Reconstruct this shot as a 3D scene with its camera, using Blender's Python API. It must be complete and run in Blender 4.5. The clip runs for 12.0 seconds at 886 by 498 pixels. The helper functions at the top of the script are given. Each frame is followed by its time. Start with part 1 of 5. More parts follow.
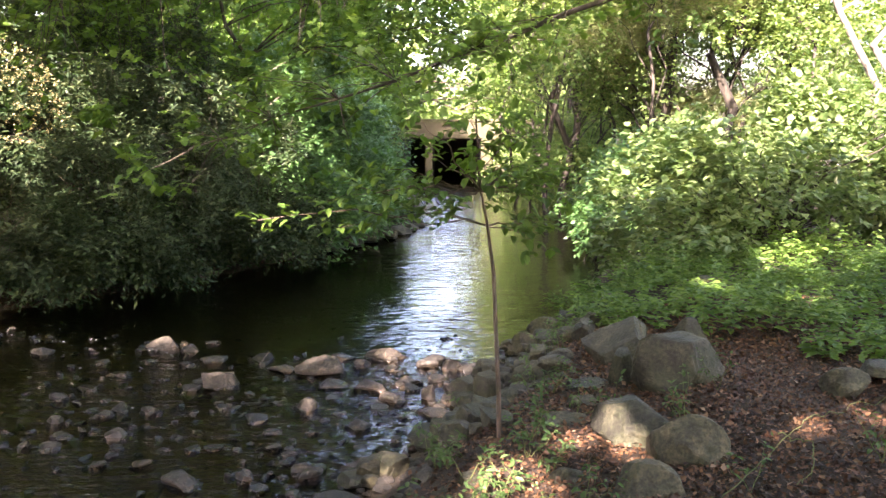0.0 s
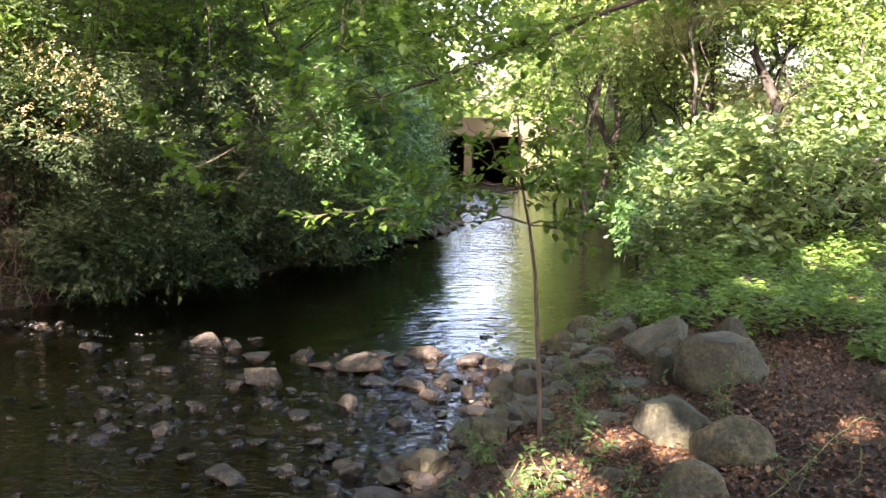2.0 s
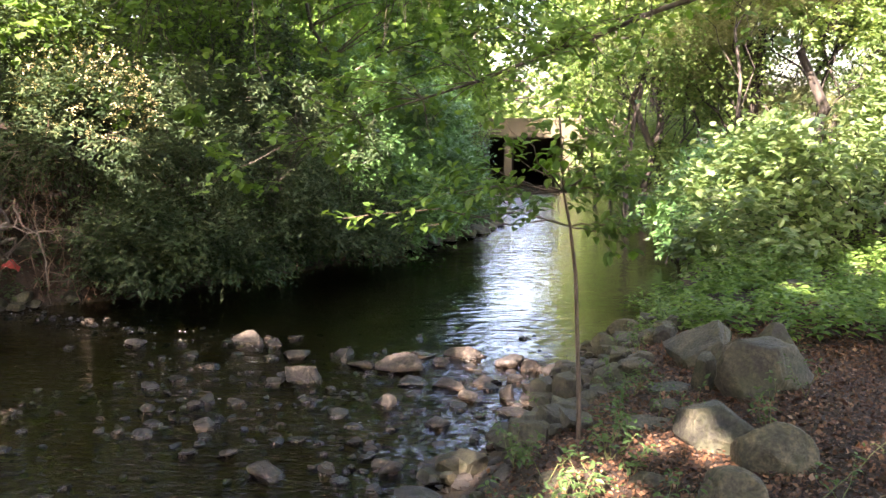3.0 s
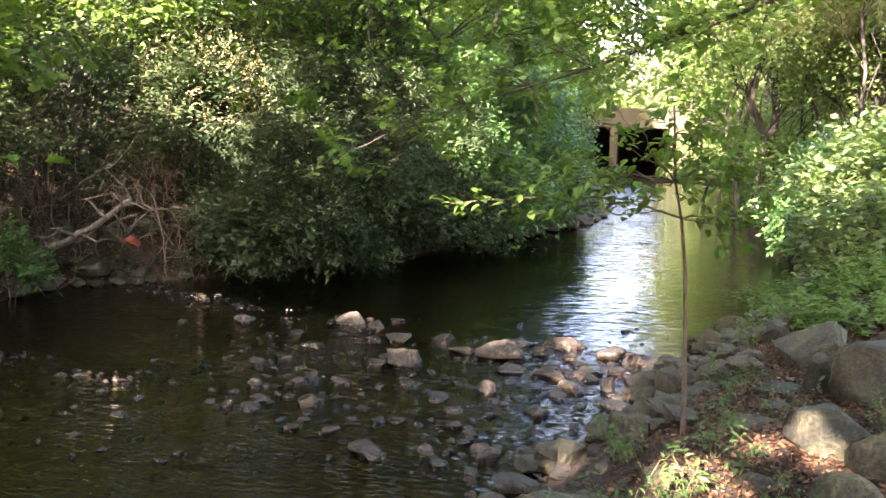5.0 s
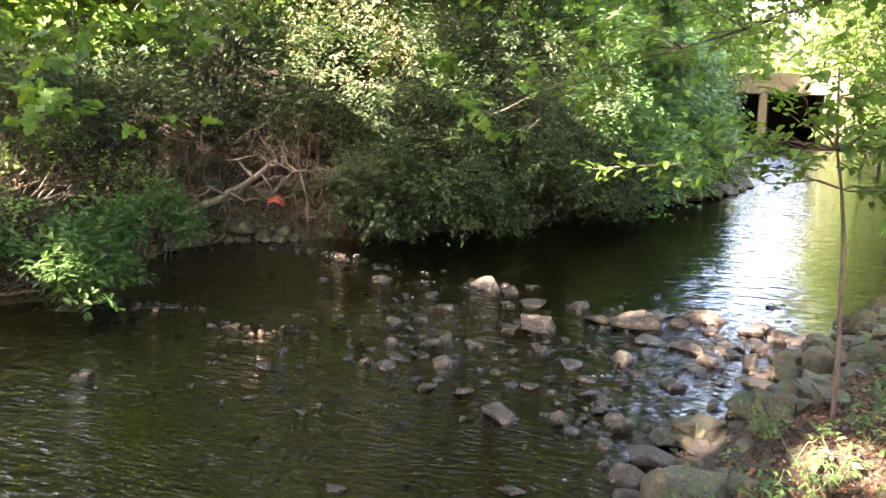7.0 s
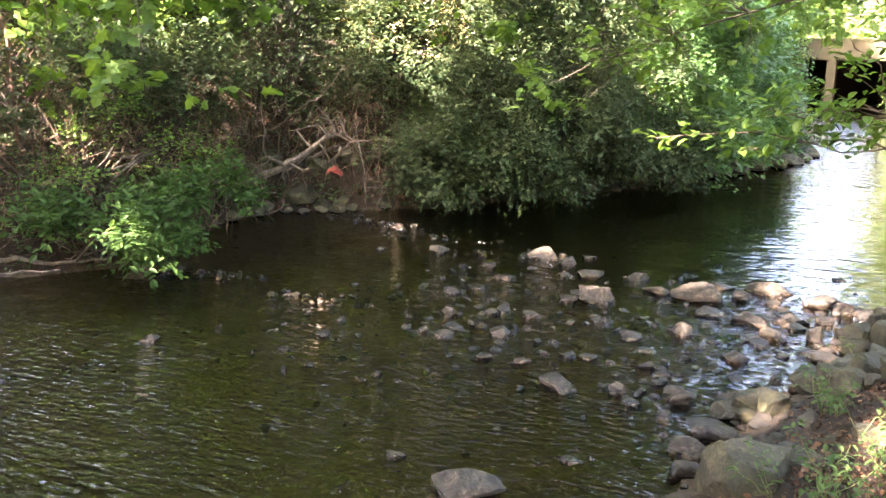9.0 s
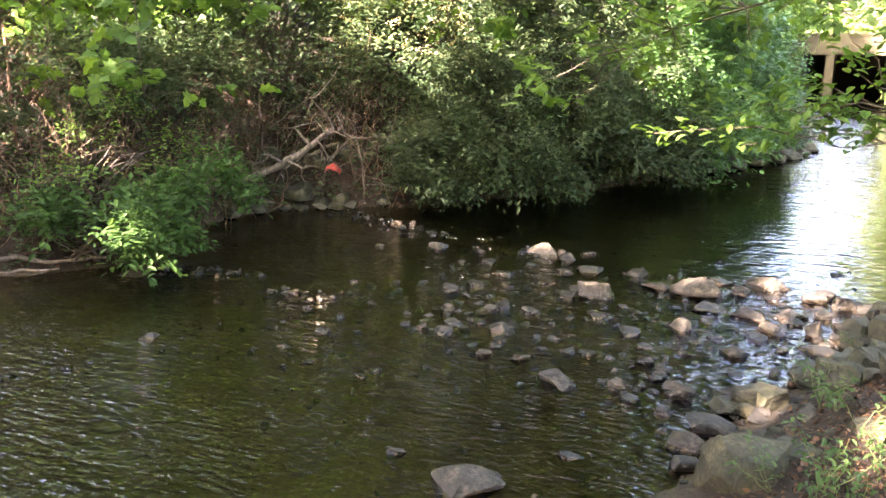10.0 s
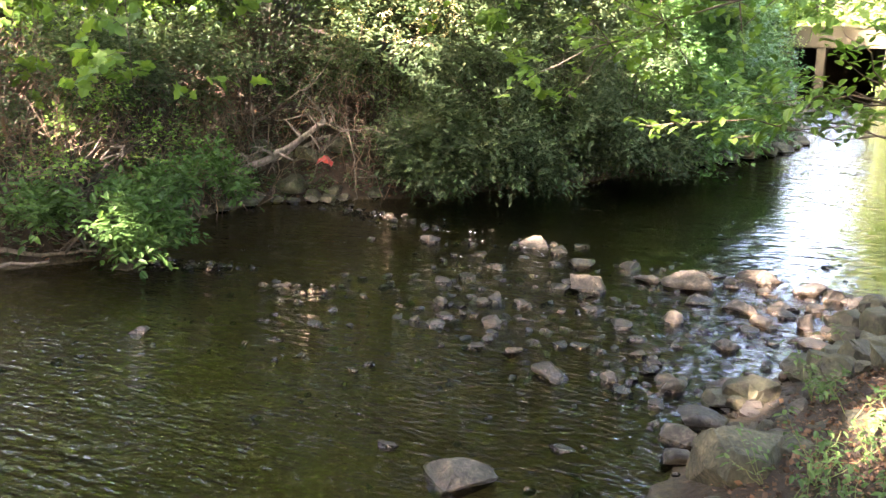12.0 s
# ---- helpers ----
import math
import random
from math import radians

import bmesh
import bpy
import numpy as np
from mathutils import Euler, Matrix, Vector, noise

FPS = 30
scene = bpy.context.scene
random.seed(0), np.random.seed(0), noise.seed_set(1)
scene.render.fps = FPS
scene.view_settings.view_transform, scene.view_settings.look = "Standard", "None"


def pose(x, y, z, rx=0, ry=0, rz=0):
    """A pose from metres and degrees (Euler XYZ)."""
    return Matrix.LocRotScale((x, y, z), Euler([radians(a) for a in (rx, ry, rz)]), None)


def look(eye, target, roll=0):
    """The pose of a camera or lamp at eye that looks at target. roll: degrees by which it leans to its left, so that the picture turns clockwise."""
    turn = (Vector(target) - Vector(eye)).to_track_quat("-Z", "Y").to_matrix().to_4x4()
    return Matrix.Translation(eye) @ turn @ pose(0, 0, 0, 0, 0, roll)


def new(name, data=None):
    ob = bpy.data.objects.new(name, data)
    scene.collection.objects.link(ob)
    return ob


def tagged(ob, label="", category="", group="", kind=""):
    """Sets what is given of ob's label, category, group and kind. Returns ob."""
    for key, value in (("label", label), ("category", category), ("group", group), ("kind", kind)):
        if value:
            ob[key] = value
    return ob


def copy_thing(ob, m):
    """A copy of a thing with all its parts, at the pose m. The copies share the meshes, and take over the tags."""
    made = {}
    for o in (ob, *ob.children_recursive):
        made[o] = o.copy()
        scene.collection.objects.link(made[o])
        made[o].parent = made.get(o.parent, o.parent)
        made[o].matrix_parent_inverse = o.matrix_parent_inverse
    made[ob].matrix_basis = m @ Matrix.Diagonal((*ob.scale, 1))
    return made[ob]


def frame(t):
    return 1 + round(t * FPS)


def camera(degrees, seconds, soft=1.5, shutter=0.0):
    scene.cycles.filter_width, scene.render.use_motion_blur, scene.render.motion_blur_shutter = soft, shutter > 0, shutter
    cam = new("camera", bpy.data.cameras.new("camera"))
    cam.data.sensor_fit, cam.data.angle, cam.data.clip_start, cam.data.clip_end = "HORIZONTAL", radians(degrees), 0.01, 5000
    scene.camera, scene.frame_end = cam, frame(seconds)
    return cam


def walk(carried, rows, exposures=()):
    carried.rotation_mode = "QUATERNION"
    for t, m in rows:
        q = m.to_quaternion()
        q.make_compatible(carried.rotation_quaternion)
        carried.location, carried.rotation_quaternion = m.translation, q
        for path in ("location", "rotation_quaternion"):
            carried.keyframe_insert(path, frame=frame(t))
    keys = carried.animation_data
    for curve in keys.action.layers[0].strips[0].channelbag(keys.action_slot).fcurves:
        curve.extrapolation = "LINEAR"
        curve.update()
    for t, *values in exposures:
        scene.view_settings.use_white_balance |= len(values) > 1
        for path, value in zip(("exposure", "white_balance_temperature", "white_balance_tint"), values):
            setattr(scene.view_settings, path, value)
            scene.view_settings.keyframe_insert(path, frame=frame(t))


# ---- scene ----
cam = camera(54.0, 12.0, soft=1.45)
PATH = [
    (0, (-0.004, 0.018, 2.178), (-0.005, 1.999, 1.903), 0.0),
    (0.5, (-0.01, 0.005, 2.177), (-0.008, 1.985, 1.9), 0.2),
    (1, (-0.011, 0.018, 2.175), (-0.021, 1.998, 1.894), 0.2),
    (1.5, (-0.013, 0.018, 2.176), (-0.056, 1.997, 1.895), 0.1),
    (2, (-0.022, 0.005, 2.178), (-0.111, 1.984, 1.899), -0.1),
    (2.5, (-0.026, 0.005, 2.178), (-0.162, 1.981, 1.901), -0.2),
    (3, (-0.031, -0.012, 2.187), (-0.209, 1.961, 1.909), 0.1),
    (5, (-0.066, -0.023, 2.175), (-0.469, 1.911, 1.869), 1.0),
    (5.5, (-0.079, -0.006, 2.164), (-0.556, 1.91, 1.848), 1.1),
    (6, (-0.089, -0.008, 2.168), (-0.639, 1.886, 1.834), 1.1),
    (6.5, (-0.098, -0.007, 2.161), (-0.718, 1.861, 1.804), 1.1),
    (7, (-0.107, -0.008, 2.16), (-0.796, 1.828, 1.772), 1.1),
    (7.5, (-0.115, -0.01, 2.153), (-0.869, 1.795, 1.735), 1.1),
    (7.7, (-0.116, -0.027, 2.163), (-0.889, 1.766, 1.733), 1.1),
    (9.5, (-0.128, -0.017, 2.154), (-0.929, 1.757, 1.695), 0.5),
    (10, (-0.123, -0.02, 2.154), (-0.921, 1.755, 1.691), 0.3),
    (10.5, (-0.126, -0.017, 2.155), (-0.917, 1.76, 1.688), 0.3),
    (11, (-0.122, -0.013, 2.15), (-0.908, 1.766, 1.683), 0.2),
    (11.5, (-0.128, -0.009, 2.149), (-0.91, 1.77, 1.677), 0.3),
    (12, (-0.13, -0.006, 2.152), (-0.909, 1.772, 1.673), 0.4),
]
EXPOSURES = [(0.0, 4.15, 6650, 32), (3.0, 4.2, 6650, 32), (5.5, 4.52, 6700, 31), (6.5, 4.72, 6750, 30), (7.5, 5.15, 6800, 30), (12.0, 5.2, 6850, 29)]
walk(cam, [(t, look(eye, target, roll)) for t, eye, target, roll in PATH], EXPOSURES)

# ---------------------------------------------------------------- light
SUN_TO = Vector((-0.24, -0.84, 0.48)).normalized()
world = bpy.data.worlds.new("sky")
scene.world = world
world.use_nodes = True
wn = world.node_tree
sky = wn.nodes.new("ShaderNodeTexSky")
sky.sky_type = "NISHITA"
sky.sun_disc = False
sky.sun_elevation = math.asin(SUN_TO.z)
sky.sun_rotation = math.atan2(SUN_TO.x, SUN_TO.y)
sky.air_density, sky.dust_density = 1.2, 5.0
wn.links.new(sky.outputs["Color"], wn.nodes["Background"].inputs["Color"])
wn.nodes["Background"].inputs["Strength"].default_value = 0.12
sun = new("sun", bpy.data.lights.new("sun", "SUN"))
sun.data.energy, sun.data.angle, sun.data.color = 5.0, radians(0.53), (1.0, 0.90, 0.74)
sun.matrix_world = look((0, 0, 30), Vector((0, 0, 30)) - SUN_TO)

RNG = np.random.default_rng(11)

# ---------------------------------------------------------------- materials


def nodes_of(name):
    m = bpy.data.materials.new(name)
    m.use_nodes = True
    nt = m.node_tree
    return m, nt, nt.nodes["Principled BSDF"], nt.nodes["Material Output"]


def ramp(nt, fac, stops):
    r = nt.nodes.new("ShaderNodeValToRGB")
    while len(r.color_ramp.elements) < len(stops):
        r.color_ramp.elements.new(0.5)
    for e, (p, c) in zip(r.color_ramp.elements, stops):
        e.position, e.color = p, (*c, 1)
    nt.links.new(fac, r.inputs["Fac"])
    return r.outputs["Color"]


def noise_of(nt, scale, detail=4.0, rough=0.55, stretch=(1, 1, 1), coords="Object"):
    tc = nt.nodes.new("ShaderNodeTexCoord")
    mp = nt.nodes.new("ShaderNodeMapping")
    mp.inputs["Scale"].default_value = stretch
    n = nt.nodes.new("ShaderNodeTexNoise")
    n.inputs["Scale"].default_value, n.inputs["Detail"].default_value, n.inputs["Roughness"].default_value = scale, detail, rough
    nt.links.new(tc.outputs[coords], mp.inputs["Vector"])
    nt.links.new(mp.outputs["Vector"], n.inputs["Vector"])
    return n.outputs["Fac"]


def mix(nt, fac, a, b, mode="MIX"):
    m = nt.nodes.new("ShaderNodeMix")
    m.data_type, m.blend_type = "RGBA", mode
    for sock, v in ((m.inputs["Factor"], fac), (m.inputs["A"], a), (m.inputs["B"], b)):
        if isinstance(v, (int, float)):
            sock.default_value = v
        elif isinstance(v, tuple):
            sock.default_value = (*v, 1)
        else:
            nt.links.new(v, sock)
    return m.outputs["Result"]


def bump(nt, bsdf, height, strength, distance):
    b = nt.nodes.new("ShaderNodeBump")
    b.inputs["Strength"].default_value, b.inputs["Distance"].default_value = strength, distance
    nt.links.new(height, b.inputs["Height"])
    nt.links.new(b.outputs["Normal"], bsdf.inputs["Normal"])
    return b


def leaf_material(name, colours, translucent=0.4, rough=0.45, gain=1.6, spec=0.25):
    """Leaf with per-leaf colour, some gloss and light coming through."""
    m, nt, bsdf, out = nodes_of(name)
    geo = nt.nodes.new("ShaderNodeNewGeometry")
    stops = [(i / (len(colours) - 1), c) for i, c in enumerate(colours)]
    col = ramp(nt, geo.outputs["Random Per Island"], stops)
    patch = noise_of(nt, 1.3, 2.0)
    col = mix(nt, 0.35, col, ramp(nt, patch, [(0.3, (0.55, 0.6, 0.5)), (0.7, (1.25, 1.2, 1.0))]), "MULTIPLY")
    nt.links.new(col, bsdf.inputs["Base Color"])
    bsdf.inputs["Roughness"].default_value = rough
    bsdf.inputs["Specular IOR Level"].default_value = spec
    tr = nt.nodes.new("ShaderNodeBsdfTranslucent")
    glow = mix(nt, 1.0, col, (gain * 1.05, gain, gain * 0.55), "MULTIPLY")
    nt.links.new(glow, tr.inputs["Color"])
    ms = nt.nodes.new("ShaderNodeMixShader")
    ms.inputs[0].default_value = translucent
    nt.links.new(bsdf.outputs[0], ms.inputs[1])
    nt.links.new(tr.outputs[0], ms.inputs[2])
    nt.links.new(ms.outputs[0], out.inputs["Surface"])
    return m


LEAF_DARK = leaf_material("leaf small dark", [(0.020, 0.038, 0.018), (0.033, 0.060, 0.028), (0.050, 0.080, 0.038), (0.072, 0.092, 0.042)], 0.28, 0.5, spec=0.25)
LEAF_DOGWOOD = leaf_material("leaf fresh green", [(0.05, 0.115, 0.042), (0.07, 0.155, 0.052), (0.09, 0.185, 0.06)], 0.36, 0.34, spec=0.5)
LEAF_ELDER = leaf_material("leaf elder", [(0.03, 0.065, 0.022), (0.045, 0.095, 0.03), (0.065, 0.125, 0.038)], 0.3, 0.5, spec=0.15)
LEAF_MAPLE = leaf_material("leaf maple", [(0.06, 0.12, 0.03), (0.09, 0.17, 0.035), (0.13, 0.21, 0.04)], 0.45, 0.45)
LEAF_WEED = leaf_material("leaf knotweed", [(0.065, 0.115, 0.038), (0.105, 0.165, 0.06), (0.17, 0.225, 0.10)], 0.40, 0.38, spec=0.4)
LEAF_SMALL_WEED = leaf_material("leaf small weed", [(0.04, 0.08, 0.025), (0.06, 0.11, 0.035), (0.085, 0.14, 0.05)], 0.3, 0.5)
LEAF_NETTLE = leaf_material("leaf nettle", [(0.055, 0.115, 0.03), (0.095, 0.175, 0.042), (0.14, 0.225, 0.052)], 0.42, 0.45)
LEAF_FAR = leaf_material("leaf far woods", [(0.06, 0.11, 0.035), (0.10, 0.17, 0.05), (0.15, 0.22, 0.075), (0.19, 0.24, 0.10)], 0.45, 0.5)
BLOSSOM = leaf_material("cream blossom", [(0.30, 0.26, 0.15), (0.42, 0.37, 0.22)], 0.3, 0.6)
LEAF_PINE = leaf_material("needles", [(0.14, 0.165, 0.08), (0.24, 0.255, 0.13)], 0.3, 0.5)


def bark_material(name, dark, light, scale=14.0):
    m, nt, bsdf, _ = nodes_of(name)
    n = noise_of(nt, scale, 6.0, 0.65, (1, 1, 0.25))
    nt.links.new(ramp(nt, n, [(0.35, dark), (0.65, light)]), bsdf.inputs["Base Color"])
    bsdf.inputs["Roughness"].default_value = 0.85
    bump(nt, bsdf, n, 0.6, 0.02)
    return m


BARK = bark_material("bark brown", (0.03, 0.024, 0.018), (0.10, 0.08, 0.06))
BARK_DARK = bark_material("bark dark", (0.014, 0.011, 0.008), (0.05, 0.04, 0.03))
BARK_PALE = bark_material("bark pale grey", (0.05, 0.043, 0.038), (0.15, 0.128, 0.115), 6.0)
BARK_SAPLING = bark_material("bark sapling", (0.05, 0.036, 0.025), (0.14, 0.10, 0.07), 40.0)
TWIG_DEAD = bark_material("dead twig", (0.05, 0.042, 0.033), (0.15, 0.125, 0.10), 25.0)
VINE_DEAD = bark_material("dead brown vine", (0.06, 0.040, 0.026), (0.17, 0.115, 0.075), 25.0)
VINE = bark_material("green vine", (0.08, 0.10, 0.03), (0.15, 0.17, 0.06), 30.0)


def rock_material(name, a, b, c, moss=0.25):
    """Weathered granite: mottled, with lichen blotches, faint moss and a wet foot near the water."""
    m, nt, bsdf, _ = nodes_of(name)
    big = noise_of(nt, 3.2, 5.0, 0.6, coords="Object")
    fine = noise_of(nt, 45.0, 5.0, 0.7, coords="Object")
    info = nt.nodes.new("ShaderNodeObjectInfo")
    col = ramp(nt, big, [(0.36, a), (0.5, b), (0.64, c)])
    mid = noise_of(nt, 11.0, 6.0, 0.75, coords="Object")
    col = mix(nt, 0.8, col, ramp(nt, mid, [(0.36, (0.34, 0.33, 0.31)), (0.5, (0.88, 0.86, 0.84)), (0.66, (1.6, 1.53, 1.4))]), "MULTIPLY")
    col = mix(nt, 0.7, col, ramp(nt, fine, [(0.38, (0.35, 0.34, 0.32)), (0.62, (1.5, 1.47, 1.42))]), "MULTIPLY")
    col = mix(nt, 0.8, col, ramp(nt, info.outputs["Random"], [(0.0, (0.6, 0.62, 0.65)), (0.5, (1.0, 0.97, 0.92)), (1.0, (1.4, 1.28, 1.12))]), "MULTIPLY")
    if moss:
        green = noise_of(nt, 2.1, 6.0, 0.7, coords="Object")
        fac = ramp(nt, green, [(0.42, (0, 0, 0)), (0.6, (moss * 1.8, moss * 1.8, moss * 1.8))])
        col = mix(nt, fac, col, (0.036, 0.044, 0.016))
    geo = nt.nodes.new("ShaderNodeNewGeometry")
    sep = nt.nodes.new("ShaderNodeSeparateXYZ")
    nt.links.new(geo.outputs["Position"], sep.inputs[0])
    edge = nt.nodes.new("ShaderNodeMath")
    edge.operation = "MULTIPLY_ADD"
    edge.inputs[1].default_value, edge.inputs[2].default_value = -0.16, 0.08
    nt.links.new(big, edge.inputs[0])
    line = nt.nodes.new("ShaderNodeMath")
    nt.links.new(sep.outputs["Z"], line.inputs[0])
    nt.links.new(edge.outputs[0], line.inputs[1])
    soaked = nt.nodes.new("ShaderNodeMapRange")
    soaked.inputs["From Min"].default_value, soaked.inputs["From Max"].default_value = 0.035, 0.055
    nt.links.new(line.outputs[0], soaked.inputs["Value"])
    col = mix(nt, soaked.outputs["Result"], mix(nt, 1.0, col, (0.42, 0.38, 0.34), "MULTIPLY"), col)
    nt.links.new(col, bsdf.inputs["Base Color"])
    wet = nt.nodes.new("ShaderNodeMapRange")
    wet.inputs["From Min"].default_value, wet.inputs["From Max"].default_value = 0.015, 0.055
    wet.inputs["To Min"].default_value, wet.inputs["To Max"].default_value = 0.18, 0.72
    nt.links.new(sep.outputs["Z"], wet.inputs["Value"])
    nt.links.new(wet.outputs["Result"], bsdf.inputs["Roughness"])
    h = mix(nt, 0.45, mid, fine)
    bump(nt, bsdf, h, 0.9, 0.025)
    return m


ROCK = rock_material("granite bank", (0.026, 0.026, 0.016), (0.056, 0.054, 0.035), (0.125, 0.114, 0.078), 0.34)
ROCK_STREAM = rock_material("stream stone", (0.024, 0.0225, 0.020), (0.060, 0.054, 0.046), (0.145, 0.127, 0.106), 0.0)


def ground_material():
    """Woodland soil that turns to gravel in the stream bed."""
    m, nt, bsdf, _ = nodes_of("woodland soil")
    n1 = noise_of(nt, 0.9, 5.0, 0.6)
    n2 = noise_of(nt, 22.0, 6.0, 0.7)
    col = ramp(nt, n2, [(0.25, (0.011, 0.0075, 0.0045)), (0.5, (0.030, 0.019, 0.011)), (0.75, (0.068, 0.042, 0.023))])
    col = mix(nt, 0.5, col, ramp(nt, n1, [(0.3, (0.6, 0.58, 0.5)), (0.7, (1.2, 1.15, 1.1))]), "MULTIPLY")
    bed = ramp(nt, n2, [(0.3, (0.036, 0.032, 0.018)), (0.55, (0.095, 0.08, 0.046)), (0.75, (0.23, 0.17, 0.10))])
    bed = mix(nt, 0.6, bed, ramp(nt, n1, [(0.3, (0.5, 0.52, 0.42)), (0.7, (1.3, 1.15, 0.95))]), "MULTIPLY")
    geo = nt.nodes.new("ShaderNodeNewGeometry")
    sep = nt.nodes.new("ShaderNodeSeparateXYZ")
    nt.links.new(geo.outputs["Position"], sep.inputs[0])
    shore = nt.nodes.new("ShaderNodeMapRange")
    shore.inputs["From Min"].default_value, shore.inputs["From Max"].default_value = -0.04, 0.05
    nt.links.new(sep.outputs["Z"], shore.inputs["Value"])
    nt.links.new(mix(nt, shore.outputs["Result"], bed, col), bsdf.inputs["Base Color"])
    bsdf.inputs["Roughness"].default_value = 0.9
    bump(nt, bsdf, n2, 0.9, 0.05)
    return m


def litter_material():
    m, nt, bsdf, _ = nodes_of("dead leaf")
    geo = nt.nodes.new("ShaderNodeNewGeometry")
    col = ramp(nt, geo.outputs["Random Per Island"], [(0.0, (0.012, 0.0062, 0.003)), (0.35, (0.050, 0.022, 0.008)), (0.8, (0.11, 0.050, 0.020)), (0.94, (0.17, 0.09, 0.042)), (1.0, (0.24, 0.16, 0.10))])
    nt.links.new(col, bsdf.inputs["Base Color"])
    bsdf.inputs["Roughness"].default_value = 0.7
    return m


def water_material():
    """Clear brown stream: Fresnel gloss over a tinted, see-through body; two sizes of ripple."""
    m, nt, bsdf, out = nodes_of("stream water")
    nt.nodes.remove(bsdf)
    body = nt.nodes.new("ShaderNodeBsdfTransparent")
    body.inputs["Color"].default_value = (0.52, 0.525, 0.345, 1)
    gloss = nt.nodes.new("ShaderNodeBsdfGlossy")
    gloss.inputs["Roughness"].default_value = 0.02
    fres = nt.nodes.new("ShaderNodeFresnel")
    fres.inputs["IOR"].default_value = 1.5
    ms = nt.nodes.new("ShaderNodeMixShader")
    a = noise_of(nt, 2.6, 1.0, 0.45, (0.75, 1.7, 1))
    b = noise_of(nt, 6.5, 1.0, 0.45, (0.7, 1.7, 1))
    patch = noise_of(nt, 0.5, 2.0, 0.5)
    c = noise_of(nt, 15.0, 1.0, 0.45, (0.65, 1.6, 1))
    h = mix(nt, 0.5, a, b)
    strength = nt.nodes.new("ShaderNodeMapRange")
    strength.inputs["From Min"].default_value, strength.inputs["From Max"].default_value = 0.35, 0.65
    strength.inputs["To Min"].default_value, strength.inputs["To Max"].default_value = 0.45, 1.0
    nt.links.new(patch, strength.inputs["Value"])
    bp = nt.nodes.new("ShaderNodeBump")
    bp.inputs["Distance"].default_value = 0.055
    geo = nt.nodes.new("ShaderNodeNewGeometry")
    sep = nt.nodes.new("ShaderNodeSeparateXYZ")
    nt.links.new(geo.outputs["Position"], sep.inputs[0])
    flow = nt.nodes.new("ShaderNodeMapRange")
    flow.inputs["From Min"].default_value, flow.inputs["From Max"].default_value = 0.0, 30.0
    nt.links.new(sep.outputs["Y"], flow.inputs["Value"])
    curve = nt.nodes.new("ShaderNodeValToRGB")
    for _ in range(2):
        curve.color_ramp.elements.new(0.5)
    for e, (p, v) in zip(curve.color_ramp.elements, ((0.22, 1.0), (0.31, 0.50), (0.40, 0.28), (0.62, 0.5))):
        e.position, e.color = p, (v, v, v, 1)
    nt.links.new(flow.outputs["Result"], curve.inputs["Fac"])
    h = mix(nt, ramp(nt, flow.outputs["Result"], [(0.15, (0.42, 0.42, 0.42)), (0.30, (0.12, 0.12, 0.12)), (0.36, (0, 0, 0))]), h, c)
    rapid = nt.nodes.new("ShaderNodeMath")
    rapid.operation = "MULTIPLY"
    rapid.inputs[1].default_value = 1.9
    nt.links.new(curve.outputs["Color"], rapid.inputs[0])
    both = nt.nodes.new("ShaderNodeMath")
    both.operation = "MULTIPLY"
    nt.links.new(strength.outputs["Result"], both.inputs[0])
    nt.links.new(rapid.outputs[0], both.inputs[1])
    nt.links.new(both.outputs[0], bp.inputs["Strength"])
    nt.links.new(h, bp.inputs["Height"])
    nt.links.new(bp.outputs["Normal"], gloss.inputs["Normal"])
    nt.links.new(bp.outputs["Normal"], fres.inputs["Normal"])
    nt.links.new(fres.outputs[0], ms.inputs[0])
    nt.links.new(body.outputs[0], ms.inputs[1])
    nt.links.new(gloss.outputs[0], ms.inputs[2])
    nt.links.new(ms.outputs[0], out.inputs["Surface"])
    return m


def concrete_material():
    m, nt, bsdf, _ = nodes_of("weathered concrete")
    n1 = noise_of(nt, 0.8, 5.0, 0.65, (1, 1, 0.4))
    n2 = noise_of(nt, 30.0, 4.0, 0.6)
    col = ramp(nt, n1, [(0.3, (0.036, 0.032, 0.016)), (0.6, (0.065, 0.057, 0.030)), (0.8, (0.105, 0.094, 0.055))])
    nt.links.new(col, bsdf.inputs["Base Color"])
    bsdf.inputs["Roughness"].default_value = 0.9
    bump(nt, bsdf, n2, 0.4, 0.01)
    return m


def plain_material(name, colour, rough=0.6):
    m, nt, bsdf, _ = nodes_of(name)
    n = noise_of(nt, 12.0, 4.0)
    lo, hi = tuple(c * 0.7 for c in colour), tuple(min(1.0, c * 1.2) for c in colour)
    nt.links.new(ramp(nt, n, [(0.3, lo), (0.7, hi)]), bsdf.inputs["Base Color"])
    bsdf.inputs["Roughness"].default_value = rough
    return m


SOIL, LITTER, WATER, CONCRETE = ground_material(), litter_material(), water_material(), concrete_material()
PEBBLE = rock_material("wet pebble", (0.022, 0.020, 0.018), (0.055, 0.049, 0.042), (0.13, 0.113, 0.094), 0.0)
RED_PLASTIC = plain_material("red plastic", (0.30, 0.03, 0.018), 0.4)
FROTH_GLINT = plain_material("white froth and painted glints", (0.34, 0.34, 0.33), 0.5)
RUSTY_WIRE = plain_material("rusty wire", (0.13, 0.065, 0.042), 0.6)

# ---------------------------------------------------------------- mesh helpers


